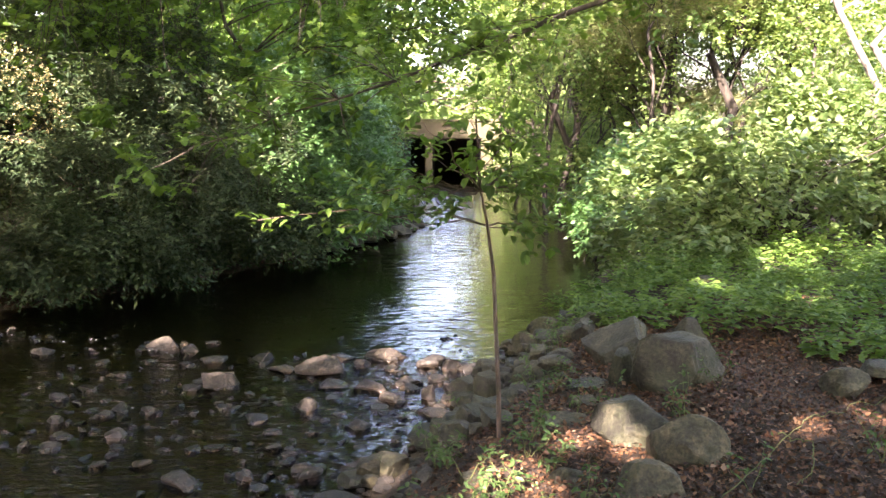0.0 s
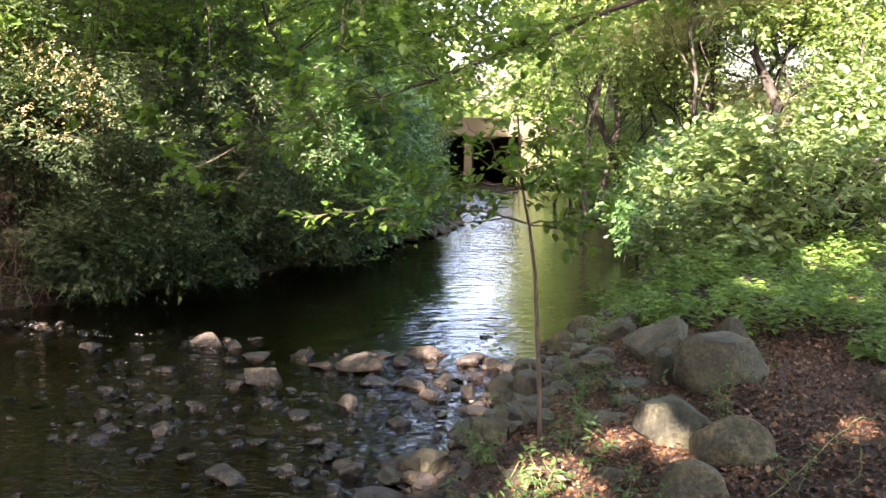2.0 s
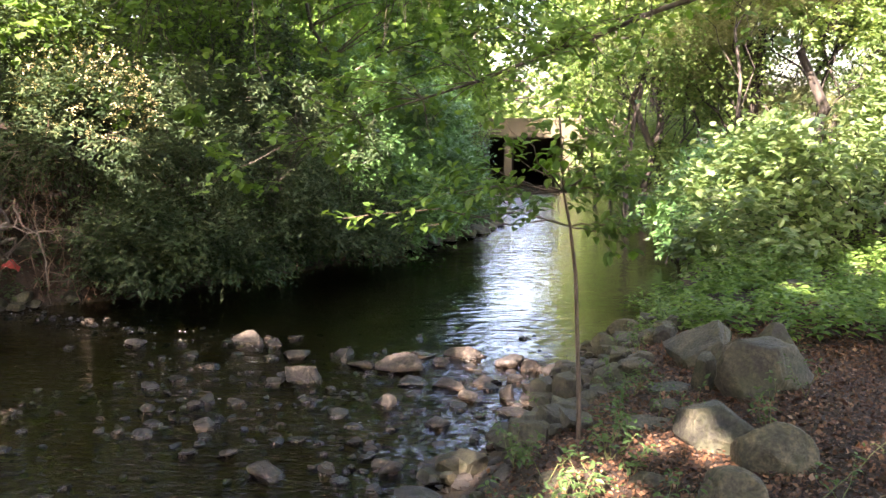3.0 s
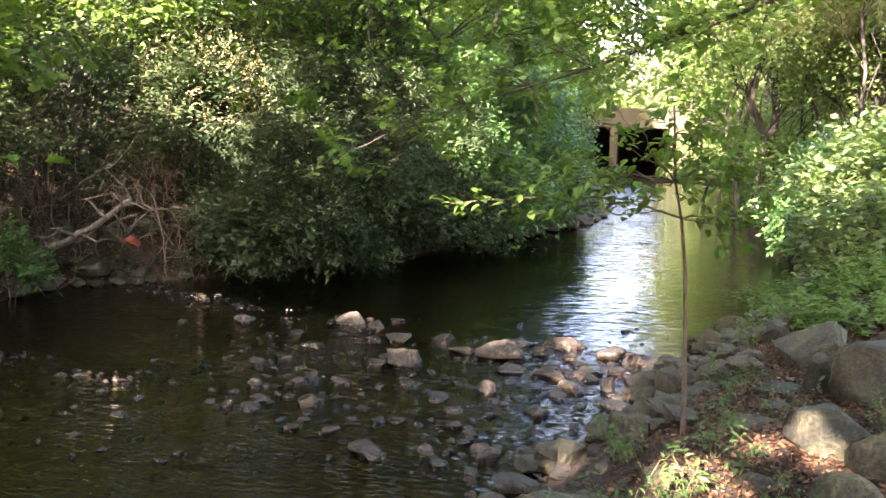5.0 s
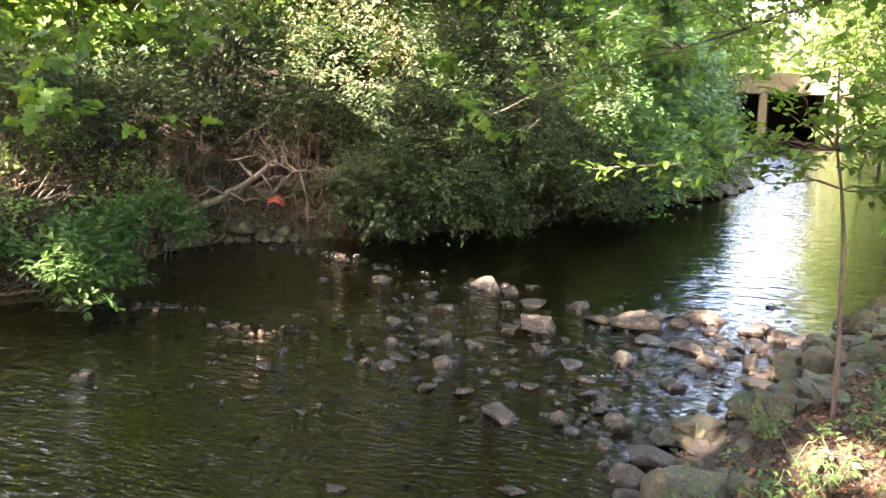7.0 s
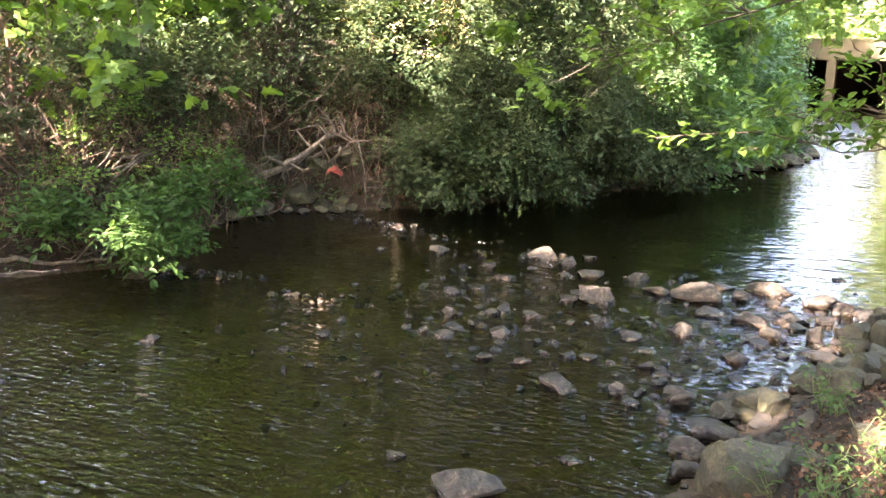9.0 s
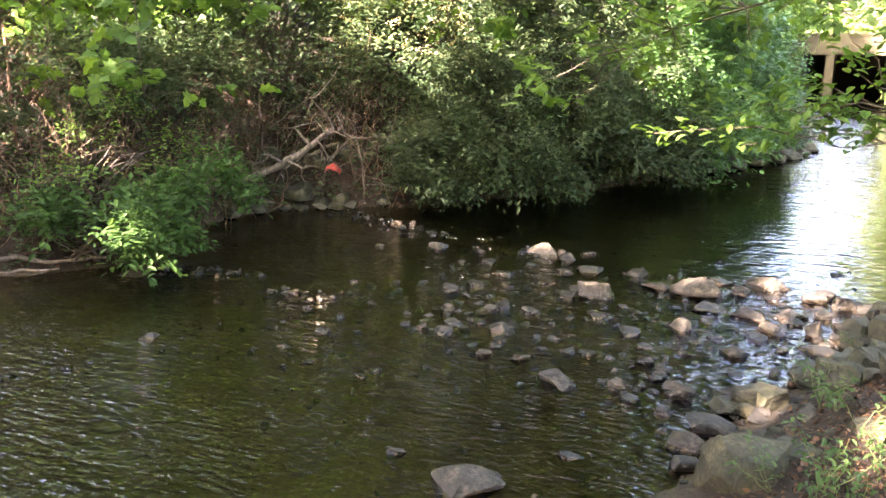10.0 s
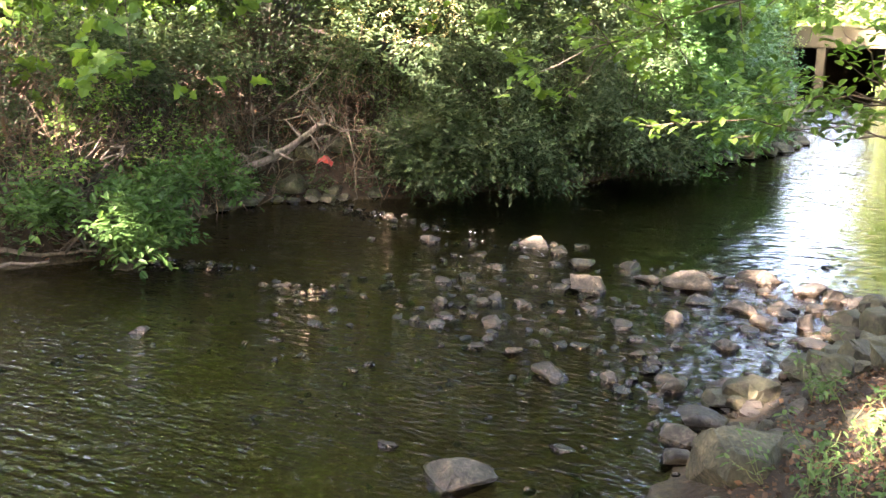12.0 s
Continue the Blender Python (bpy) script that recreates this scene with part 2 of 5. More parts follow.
class Buf:
    """Collects triangles and quads from several pieces for one mesh."""

    def __init__(self):
        self.v, self.f3, self.f4, self.n = [], [], [], 0

    def add(self, v, f):
        v, f = np.asarray(v, float), np.asarray(f, int)
        self.v.append(v)
        (self.f3 if f.shape[1] == 3 else self.f4).append(f + self.n)
        self.n += len(v)
        return self


def mesh_of(name, buf, material, smooth=False):
    me = bpy.data.meshes.new(name)
    v = np.concatenate(buf.v)
    f3 = np.concatenate(buf.f3) if buf.f3 else np.zeros((0, 3), int)
    f4 = np.concatenate(buf.f4) if buf.f4 else np.zeros((0, 4), int)
    me.vertices.add(len(v))
    me.vertices.foreach_set("co", v.astype(np.float32).ravel())
    loops = np.concatenate([f3.ravel(), f4.ravel()]).astype(np.int32)
    me.loops.add(len(loops))
    me.loops.foreach_set("vertex_index", loops)
    starts = np.concatenate([np.arange(len(f3)) * 3, len(f3) * 3 + np.arange(len(f4)) * 4]).astype(np.int32)
    me.polygons.add(len(starts))
    me.polygons.foreach_set("loop_start", starts)
    me.polygons.foreach_set("use_smooth", np.full(len(starts), smooth))
    me.update(calc_edges=True)
    me.validate()
    me.materials.append(material)
    return me


def part(name, data, material, parent=None, label="", smooth=False):
    """One mesh object, under a thing or a part if one is given."""
    if isinstance(data, Buf):
        me = mesh_of(name, data, material, smooth)
    else:
        me = bpy.data.meshes.new(name)
        data.to_mesh(me)
        data.free()
        me.materials.append(material)
        me.polygons.foreach_set("use_smooth", np.full(len(me.polygons), smooth))
    ob = new(name, me)
    if parent is not None:
        ob.parent = parent
    if label:
        tagged(ob, label)
    return ob


def unit(a):
    return a / np.maximum(np.linalg.norm(a, axis=-1, keepdims=True), 1e-9)


def tube(buf, pts, r0, r1, sides=6, wobble=0.0, rng=RNG):
    """A tapered limb along the points."""
    pts = np.asarray(pts, float)
    n = len(pts)
    tang = unit(np.gradient(pts, axis=0))
    ref = np.where(np.abs(tang[:, 2:3]) > 0.9, [[1.0, 0, 0]], [[0, 0, 1.0]])
    a = unit(np.cross(tang, ref))
    b = np.cross(tang, a)
    rad = np.linspace(r0, r1, n) * (1 + wobble * rng.normal(size=n))
    ang = np.arange(sides) * 2 * np.pi / sides
    ring = a[:, None] * np.cos(ang)[None, :, None] + b[:, None] * np.sin(ang)[None, :, None]
    v = (pts[:, None] + ring * rad[:, None, None]).reshape(-1, 3)
    i, j = np.meshgrid(np.arange(n - 1), np.arange(sides), indexing="ij")
    k = (j + 1) % sides
    f = np.stack([i * sides + j, i * sides + k, (i + 1) * sides + k, (i + 1) * sides + j], -1).reshape(-1, 4)
    buf.add(v, f)


def bend(a, b, n=6, sag=0.1, rng=RNG):
    """A crooked line from a to b."""
    a, b = np.asarray(a, float), np.asarray(b, float)
    t = np.linspace(0, 1, n)[:, None]
    length = np.linalg.norm(b - a)
    w = np.sin(np.pi * t)
    return a + (b - a) * t + w * np.array([0, 0, sag * length]) + w * rng.normal(size=(n, 3)) * 0.035 * length


def mirrored(half):
    return half + [(x, -y, z) for x, y, z in half]


SMALL = (np.array([(0, 0, 0), (0.45, 0.5, 0.07), (1, 0, -0.06), (0.45, -0.5, 0.07)], float), np.array([(0, 2, 1), (0, 3, 2)]))
OVAL = (np.array([(0, 0, 0), (0.5, 0, -0.02), (1, 0, -0.14), (0.22, 0.40, 0.07), (0.62, 0.42, 0.05), (0.22, -0.40, 0.07), (0.62, -0.42, 0.05)], float),
        np.array([(0, 1, 3), (3, 1, 4), (4, 1, 2), (0, 5, 1), (5, 6, 1), (6, 2, 1)]))
MAPLE = (np.array([(0.36, 0, 0), (0, 0, 0), (-0.04, 0.30, 0.03), (0.20, 0.24, 0.0), (0.34, 0.60, 0.0), (0.50, 0.28, 0.03), (0.72, 0.30, -0.02), (1, 0, -0.10),
                   (0.72, -0.30, -0.02), (0.50, -0.28, 0.03), (0.34, -0.60, 0.0), (0.20, -0.24, 0.0), (-0.04, -0.30, 0.03)], float),
         np.array([(0, i + 1, i) for i in range(1, 12)] + [(0, 1, 12)]))


def leaves(buf, pos, direction, normal, length, width, template):
    """Puts one leaf of the template at each place."""
    tv, tf = template
    x = unit(direction)
    z = unit(normal - x * np.sum(normal * x, 1, keepdims=True))
    y = np.cross(z, x)
    length = np.broadcast_to(length, len(pos))[:, None, None]
    v = pos[:, None] + length * (x[:, None] * tv[None, :, 0:1] + y[:, None] * tv[None, :, 1:2] * width + z[:, None] * tv[None, :, 2:3])
    f = tf[None] + (np.arange(len(pos)) * len(tv))[:, None, None]
    buf.add(v.reshape(-1, 3), f.reshape(-1, 3))


# openings in the leaf roof: the places that the sun reaches, with their radius
BANK_GAPS = [
    (0.93, 4.42, 0.6, 0.16), (0.72, 4.7, 0.42, 0.05), (1.84, 4.56, 0.5, 0.04), (2.1, 4.74, 0.5, 0.06), (2.45, 4.92, 0.5, 0.09),
    (0.52, 4.3, 0.3, 0.06), (0.35, 4.55, 0.3, 0.1), (-0.48, 4.85, 0.14, 0.1), (-0.35, 5.3, 0.12, 0.06), (0.2, 4.2, 0.3, 0.1),
]
RIGHT_GAPS = [
    (2.6, 8.3, 0.7, 0.2), (3.3, 7.7, 0.8, 0.2), (3.9, 9.7, 0.9, 0.4), (4.9, 11.6, 3.1, 1.0), (6.6, 11.8, 2.9, 0.7),
    (5.12, 10.78, 0.62, 0.3), (3.7, 8.6, 0.8, 0.15), (4.6, 9.5, 0.8, 0.25),
]
WATER_GAPS = [
    (-4.9, 9.1, 0.0, 0.25), (-3.6, 8.8, 0.0, 0.12), (-4.3, 6.25, 0.0, 0.05), (-2.79, 8.45, 0.15, 0.1), (-1.95, 7.2, 0.15, 0.02),
    (-2.6, 6.2, 0.05, 0.05), (-0.5, 6.85, 0.1, 0.08), (-0.1, 6.45, 0.1, 0.08), (-3.9, 8.25, 0.1, 0.05), (-3.1, 7.35, 0.0, 0.1),
    (-2.2, 5.4, 0.05, 0.04), (-1.07, 6.6, 0.1, 0.06), (-1.13, 7.7, 0.15, 0.14), (-0.5, 8.0, 0.1, 0.06), (-2.8, 5.75, 0.05, 0.06),
    (-0.9, 9.5, -0.05, 0.14), (-5.4, 6.45, 0.0, 0.22), (-4.1, 6.05, 0.0, 0.1), (-1.2, 6.7, 0.0, 0.04), (-0.95, 4.4, 0.0, 0.02),
    (-0.87, 5.18, 0.06, 0.02), (-1.23, 3.75, 0.0, 0.02),
]
HEDGE_GAPS = [
    (-4.6, 11.6, 2.0, 0.15), (-4.0, 12.6, 1.9, 0.15), (-3.6, 13.2, 2.2, 0.2), (-4.9, 11.2, 1.5, 0.08), (-3.2, 13.6, 1.4, 0.1),
    (-4.2, 11.5, 1.2, 0.05), (-3.0, 13.4, 0.9, 0.05), (-6.6, 12.0, 3.7, 1.0), (-5.6, 10.9, 2.5, 0.8), (-5.7, 11.1, 2.9, 0.8),
    (-5.1, 11.1, 2.4, 0.6), (-2.4, 14.7, 1.6, 0.5), (-2.5, 16.6, 2.2, 0.6), (-3.0, 14.4, 2.0, 0.4), (-0.95, 4.75, 1.7, 0.32),
    (-7.0, 11.6, 4.4, 1.0), (-5.6, 11.2, 3.1, 0.6),
]
THICKET_GAPS = [
    (-8.0, 7.0, 1.8, 0.35), (-7.4, 8.6, 2.2, 0.32), (-8.5, 6.4, 1.0, 0.4), (-8.6, 5.6, 1.0, 0.4), (-8.3, 7.4, 0.9, 0.3),
    (-7.3, 6.6, 0.5, 0.15), (-5.9, 5.9, 0.6, 0.05), (-8.8, 8.2, 2.6, 0.5), (-8.6, 9.2, 4.6, 0.6), (-8.2, 8.2, 3.5, 0.9),
    (-9.2, 9.2, 4.3, 1.2), (-9.5, 7.0, 4.8, 1.4), (-8.6, 8.6, 4.9, 1.5), (-10.2, 5.6, 4.8, 1.2), (-8.5, 7.2, 3.2, 0.45),
    (-8.2, 8.8, 3.5, 0.45), (-9.2, 5.8, 3.2, 0.3), (-7.8, 6.8, 2.8, 0.2), (-7.3, 7.2, 2.2, 0.2), (-7.5, 7.9, 3.3, 0.4),
    (-7.0, 6.7, 1.1, 0.25),
]
SUN_GAPS = BANK_GAPS + RIGHT_GAPS + WATER_GAPS + HEDGE_GAPS + THICKET_GAPS


SUN_WAY = np.array(SUN_TO)
SUN_RIGHT = np.cross(SUN_WAY, [0, 0, 1.0]) / np.linalg.norm(np.cross(SUN_WAY, [0, 0, 1.0]))
SUN_FRAME = np.stack([SUN_RIGHT, np.cross(SUN_RIGHT, SUN_WAY), SUN_WAY], -1)
GAP_PLACES = np.array([g[:3] for g in SUN_GAPS]) @ SUN_FRAME


def sunlit_gap(p):
    """True where a leaf would stand in one of the openings, whose outlines are ragged."""
    out = np.zeros(len(p), bool)
    if not len(p):
        return out
    q = p @ SUN_FRAME
    lo, hi = q.min(0), q.max(0)
    for k, (gap, place) in enumerate(zip(SUN_GAPS, GAP_PLACES)):
        r = gap[3]
        wide = 0.6 * r + 0.09 if r < 0.3 else 0.95 * r
        far = wide * 1.55
        if place[0] < lo[0] - far or place[0] > hi[0] + far or place[1] < lo[1] - far or place[1] > hi[1] + far or hi[2] < place[2] + 1.5:
            continue
        d = q - place
        near = np.flatnonzero((np.abs(d[:, 0]) < far) & (np.abs(d[:, 1]) < far) & (d[:, 2] > 1.5))
        if len(near):
            u, v = d[near, 0], d[near, 1]
            ang = np.arctan2(v, u)
            edge = 1 + 0.32 * np.sin(2 * ang + 1.3 * k) + 0.22 * np.sin(5 * ang + 2.1 * k)
            out[near] |= np.hypot(u, v) < wide * edge
    return out


def sprays(buf, centres, out, per=8, twig=0.25, length=0.05, width=0.5, template=SMALL, lift=0.0, flat=1.0, rng=RNG):
    """Leafy twigs: each starts at a centre, runs roughly outwards and carries leaves on both sides."""
    n = len(centres)
    axis = unit(unit(out) + rng.normal(size=(n, 3)) * 0.55 + [0, 0, lift])
    side = unit(np.cross(axis, [0, 0, 1.0]) + rng.normal(size=(n, 3)) * 0.15)
    s = np.tile(np.linspace(0.05, 1, per), n)
    k = np.repeat(np.arange(n), per)
    m = n * per
    sign = np.where(np.arange(m) % 2 == 0, 1.0, -1.0)[:, None]
    pos = centres[k] + axis[k] * (twig * s * rng.uniform(0.7, 1.2, m))[:, None] + rng.normal(size=(m, 3)) * twig * 0.10
    d = axis[k] * 0.55 + side[k] * sign * 0.8 + rng.normal(size=(m, 3)) * 0.3 + [0, 0, -0.18]
    nrm = np.array([0, 0, 1.0]) * flat + axis[k] * 0.35 + rng.normal(size=(m, 3)) * 0.42
    size = length * rng.uniform(0.55, 1.2, m)
    keep = ~sunlit_gap(pos + unit(d) * size[:, None] * 0.5)
    leaves(buf, pos[keep], d[keep], nrm[keep], size[keep], width, template)


def in_lobe(n, centre, radius, rng=RNG, shell=0.35, low=-1.0):
    """Points in an ellipsoid, crowded towards its skin; low cuts the underside."""
    d = unit(rng.normal(size=(n * 2, 3)))
    d = d[d[:, 2] > low][:n]
    r = rng.uniform(0, 1, len(d)) ** shell
    return np.asarray(centre) + d * np.asarray(radius) * r[:, None], d * np.asarray(radius)

# ---------------------------------------------------------------- terrain


LEFT_Y = [-60, -20, 0, 5.0, 5.4, 6.2, 7.0, 8.0, 9.2, 10.0, 10.4, 11.4, 13.2, 15.7, 17.0, 19.5, 27.6, 37.0, 60.0]
LEFT_X = [-60, -17.0, -8.0, -7.2, -7.05, -6.4, -6.25, -6.9, -6.8, -5.75, -5.1, -4.4, -3.05, -1.9, -1.2, -0.6, -0.6, -1.3, -1.5]
RIGHT_Y = [-60, -20, 0, 3.0, 3.9, 4.3, 4.8, 5.5, 6.0, 6.4, 7.3, 8.9, 10.0, 13.8, 19.5, 25.5, 33.0, 37.0, 60.0]
RIGHT_X = [-52, -11.0, -1.2, -0.9, -0.76, -0.69, -0.60, -0.35, -0.05, 0.19, 0.36, 0.85, 1.49, 2.58, 3.4, 3.7, 3.75, 3.2, 3.0]


def smooth01(x):
    x = np.clip(x, 0, 1)
    return x * x * (3 - 2 * x)


def height(x, y):
    """Ground height: a stream bed, a low right bank and a steeper left bank."""
    x, y = np.asarray(x, float), np.asarray(y, float)
    dl = np.interp(y, LEFT_Y, LEFT_X) - x
    dr = x - np.interp(y, RIGHT_Y, RIGHT_X)
    right = 0.34 * smooth01(dr / 0.9) + 0.18 * smooth01((dr - 0.6) / 1.6) + 0.02 * np.clip(dr - 1.5, 0, 40)
    left = 0.42 * smooth01(dl / 0.8) + 0.36 * np.clip(dl - 0.4, 0, 9)
    inside = np.minimum(-dl, -dr)
    bed = -0.10 - 0.22 * smooth01(inside / 1.5)
    riffle = np.exp(-((y - 6.9) / 1.7) ** 2)
    bed = bed + 0.20 * riffle * smooth01(inside / 0.8)
    for ax, ay, bx, by, wide, up in ((-6.0, 9.5, -3.2, 8.7, 0.28, 0.27), (-6.0, 6.2, -5.0, 6.6, 0.22, 0.24), (-1.4, 9.6, -0.2, 9.4, 0.3, 0.2), (-4.6, 6.2, -4.0, 6.3, 0.2, 0.2)):
        k = np.clip(((x - ax) * (bx - ax) + (y - ay) * (by - ay)) / ((bx - ax) ** 2 + (by - ay) ** 2), 0, 1)
        far = np.hypot(x - ax - k * (bx - ax), y - ay - k * (by - ay))
        bed = bed + up * np.exp(-(far / wide) ** 2) * (0.75 + 0.25 * np.sin(9 * x + 2) * np.sin(7 * y))
    bed = np.minimum(bed, -0.018)
    hump = 0.04 * np.sin(1.7 * x + 0.6) * np.sin(1.3 * y) + 0.025 * np.sin(4.1 * x + 1.3 * y) + 0.02 * np.sin(3.3 * y - 2.2 * x)
    return np.where(dl > 0, left, np.where(dr > 0, right, bed)) + hump * np.where(inside > 0, 0.45, smooth01(-inside / 0.8))


def lines(lo, hi, step, far):
    core = np.arange(lo, hi, step)
    out = []
    d, s = 0.0, step
    while d < far:
        s *= 1.18
        d += s
        out.append(d)
    out = np.array(out)
    return np.concatenate([(lo - out)[::-1], core, core[-1] + out])


def grid_mesh(xs, ys, zfun):
    gx, gy = np.meshgrid(xs, ys, indexing="ij")
    v = np.stack([gx, gy, zfun(gx, gy)], -1).reshape(-1, 3)
    nx, ny = gx.shape
    i, j = np.meshgrid(np.arange(nx - 1), np.arange(ny - 1), indexing="ij")
    f = np.stack([i * ny + j, (i + 1) * ny + j, (i + 1) * ny + j + 1, i * ny + j + 1], -1).reshape(-1, 4)
    return Buf().add(v, f)


gx_lines, gy_lines = lines(-9.0, 7.0, 0.07, 700.0), lines(1.0, 18.0, 0.09, 900.0)
ground = part("ground", grid_mesh(gx_lines, gy_lines, height), SOIL, smooth=True)
tagged(ground, "brown woodland soil of the stream banks under dead leaves", "ground", kind="structure")

water = part("water", grid_mesh(np.linspace(-40, 30, 36), np.linspace(-60, 75, 60), lambda x, y: np.zeros_like(x)), WATER, smooth=True)
tagged(water, "shallow clear brown stream water with small ripples", "water", kind="structure")

# ---------------------------------------------------------------- bridge


def box(lo, hi, bevel=0.02):
    bm = bmesh.new()
    bmesh.ops.create_cube(bm, size=1.0)
    lo, hi = Vector(lo), Vector(hi)
    for v in bm.verts:
        v.co = Vector([(lo[k] + hi[k]) / 2 + v.co[k] * (hi[k] - lo[k]) for k in range(3)])
    if bevel:
        bmesh.ops.bevel(bm, geom=bm.edges[:], offset=bevel, segments=2, affect="EDGES")
    return bm


bridge = tagged(new("bridge"), "low weathered concrete road bridge with two dark openings over the stream", "bridge")
part("deck", box((-9.0, 37.0, 1.75), (9.0, 46.0, 2.45), 0.03), CONCRETE, bridge)
part("parapet", box((-9.0, 36.94, 2.455), (9.0, 37.2, 2.56), 0.03), CONCRETE, bridge)
part("pier", box((-0.78, 37.02, -0.6), (-0.46, 45.9, 1.745), 0.03), CONCRETE, bridge, "pale concrete middle wall")
part("abutment", box((-6.0, 37.02, -0.6), (-1.7, 45.9, 1.745), 0.03), CONCRETE, bridge)
part("abutment", box((1.6, 37.02, -0.6), (7.0, 45.9, 1.745), 0.03), CONCRETE, bridge)
# added plug behind the openings, standing in for their deep shade
part("dark_backing", box((-1.7, 45.4, -0.6), (1.6, 45.9, 1.745), 0.0), SOIL, bridge, "soil wall added behind the openings to keep them dark")

# ---------------------------------------------------------------- stones


def stone_mesh(name, seed, size, detail, cuts=6, rough=0.16, tilt=None, hard=0.95):
    """A worn, part-angular stone of that size, resting with its foot a little under z = 0."""
    rng = np.random.default_rng(seed)
    bm = bmesh.new()
    bmesh.ops.create_icosphere(bm, subdivisions=detail, radius=1.0)
    planes = [(Vector(unit(rng.normal(size=3))), rng.uniform(0.36, 0.78)) for _ in range(cuts)]
    off = Vector(rng.uniform(-50, 50, 3))
    for v in bm.verts:
        p = v.co.copy()
        for n, d in planes:
            over = p.dot(n) - d
            if over > 0:
                p -= n * over * hard
        p *= 1 + rough * noise.noise(v.co * 1.1 + off) + 0.45 * rough * noise.noise(v.co * 2.7 + off) + 0.25 * rough * noise.noise(v.co * 7.0 + off) + 0.08 * rough * noise.noise(v.co * 19.0 + off)
        v.co = p
    if tilt:
        bmesh.ops.rotate(bm, verts=bm.verts, cent=(0, 0, 0), matrix=Euler([radians(a) for a in tilt]).to_matrix())
    lo = [min(v.co[k] for v in bm.verts) for k in range(3)]
    hi = [max(v.co[k] for v in bm.verts) for k in range(3)]
    for v in bm.verts:
        v.co = Vector([((v.co[k] - lo[k]) / (hi[k] - lo[k]) - (0.5, 0.5, 0.22)[k]) * (size[0], size[1], size[2] * 1.28)[k] for k in range(3)])
    me = bpy.data.meshes.new(name)
    bm.to_mesh(me)
    bm.free()
    me.polygons.foreach_set("use_smooth", np.full(len(me.polygons), True))
    return me


FACETS = {
    "ridge": [((-0.62, -0.70, 0.25), 0.42), ((0.55, -0.78, 0.30), 0.40), ((0.12, -0.1, 1.0), 0.42), ((0.9, 0.1, 0.55), 0.5), ((-0.8, 0.3, 0.7), 0.55)],
    "slab": [((0.05, -0.25, 1.0), 0.26), ((-0.3, -1.0, 0.1), 0.45), ((0.8, -0.7, 0.2), 0.55), ((-1.0, -0.2, 0.3), 0.55)],
    "round": [((0.3, -0.8, 0.5), 0.68), ((-0.7, -0.5, 0.4), 0.66)],
    "lit": [((-0.85, -0.55, 0.25), 0.45), ((0.2, -0.85, 0.55), 0.52), ((0.6, -0.2, 0.8), 0.62), ((-0.35, 0.1, 1.0), 0.55)],
}


def bank_rock_mesh(name, seed, size, kind, tilt, detail):
    """A weathered granite rock: broad worn facets, chipped edges and pits."""
    rng = np.random.default_rng(seed)
    bm = bmesh.new()
    bmesh.ops.create_icosphere(bm, subdivisions=detail, radius=1.0)
    turn = Euler((0, 0, rng.uniform(-0.35, 0.35))).to_matrix()
    planes = [(turn @ Vector(n).normalized(), d * rng.uniform(0.92, 1.08), 0.97) for n, d in FACETS[kind]]
    planes += [(Vector(unit(rng.normal(size=3) * [1, 1, 0.7])), rng.uniform(0.62, 0.8) if kind == "round" else rng.uniform(0.44, 0.7), 0.98) for _ in range(5 if kind == "round" else 12)]
    off = Vector(rng.uniform(-50, 50, 3))
    for v in bm.verts:
        p = v.co.copy() * (1 + 0.06 * noise.noise(v.co * 1.3 + off))
        for n, d, hard in planes:
            over = p.dot(n) - d - 0.03 * noise.noise(v.co * 2.0 + off)
            if over > 0:
                p -= n * over * hard
        pit = max(0.0, noise.noise(v.co * 4.5 - off) - 0.25)
        p *= 1 + 0.024 * noise.noise(v.co * 5.0 + off) + 0.014 * noise.noise(v.co * 12.0 + off) - 0.10 * pit
        v.co = p
    if tilt:
        bmesh.ops.rotate(bm, verts=bm.verts, cent=(0, 0, 0), matrix=Euler((0, radians(tilt), 0)).to_matrix())
    lo = [min(v.co[k] for v in bm.verts) for k in range(3)]
    hi = [max(v.co[k] for v in bm.verts) for k in range(3)]
    for v in bm.verts:
        v.co = Vector([((v.co[k] - lo[k]) / (hi[k] - lo[k]) - (0.5, 0.5, 0.24)[k]) * (size[0], size[1], size[2] * 1.32)[k] for k in range(3)])
    for e in bm.edges:
        if kind != "round" and len(e.link_faces) == 2 and e.calc_face_angle() > 0.24:
            e.smooth = False
    me = bpy.data.meshes.new(name)
    bm.to_mesh(me)
    bm.free()
    me.polygons.foreach_set("use_smooth", np.full(len(me.polygons), True))
    return me


# streamside stones: x, y, width, height above the water
RIFFLE_FAR = [
    (-3.89, 8.16, 0.21, 0.13),
    (-2.79, 8.33, 0.34, 0.19),
    (-2.36, 8.60, 0.18, 0.06),
    (-2.16, 7.84, 0.26, 0.10),
    (-1.72, 7.89, 0.26, 0.12),
    (-1.90, 7.07, 0.32, 0.20),
    (-2.12, 6.99, 0.19, 0.10),
    (-1.47, 7.57, 0.25, 0.12),
    (-1.13, 7.47, 0.42, 0.23),
    (-0.94, 7.99, 0.22, 0.05),
    (-0.55, 7.95, 0.40, 0.18),
    (-0.94, 7.10, 0.29, 0.09),
    (-0.61, 6.99, 0.29, 0.13),
    (-0.44, 6.69, 0.18, 0.13),
    (-1.07, 6.47, 0.18, 0.16),
    (-0.31, 7.10, 0.30, 0.12),
]
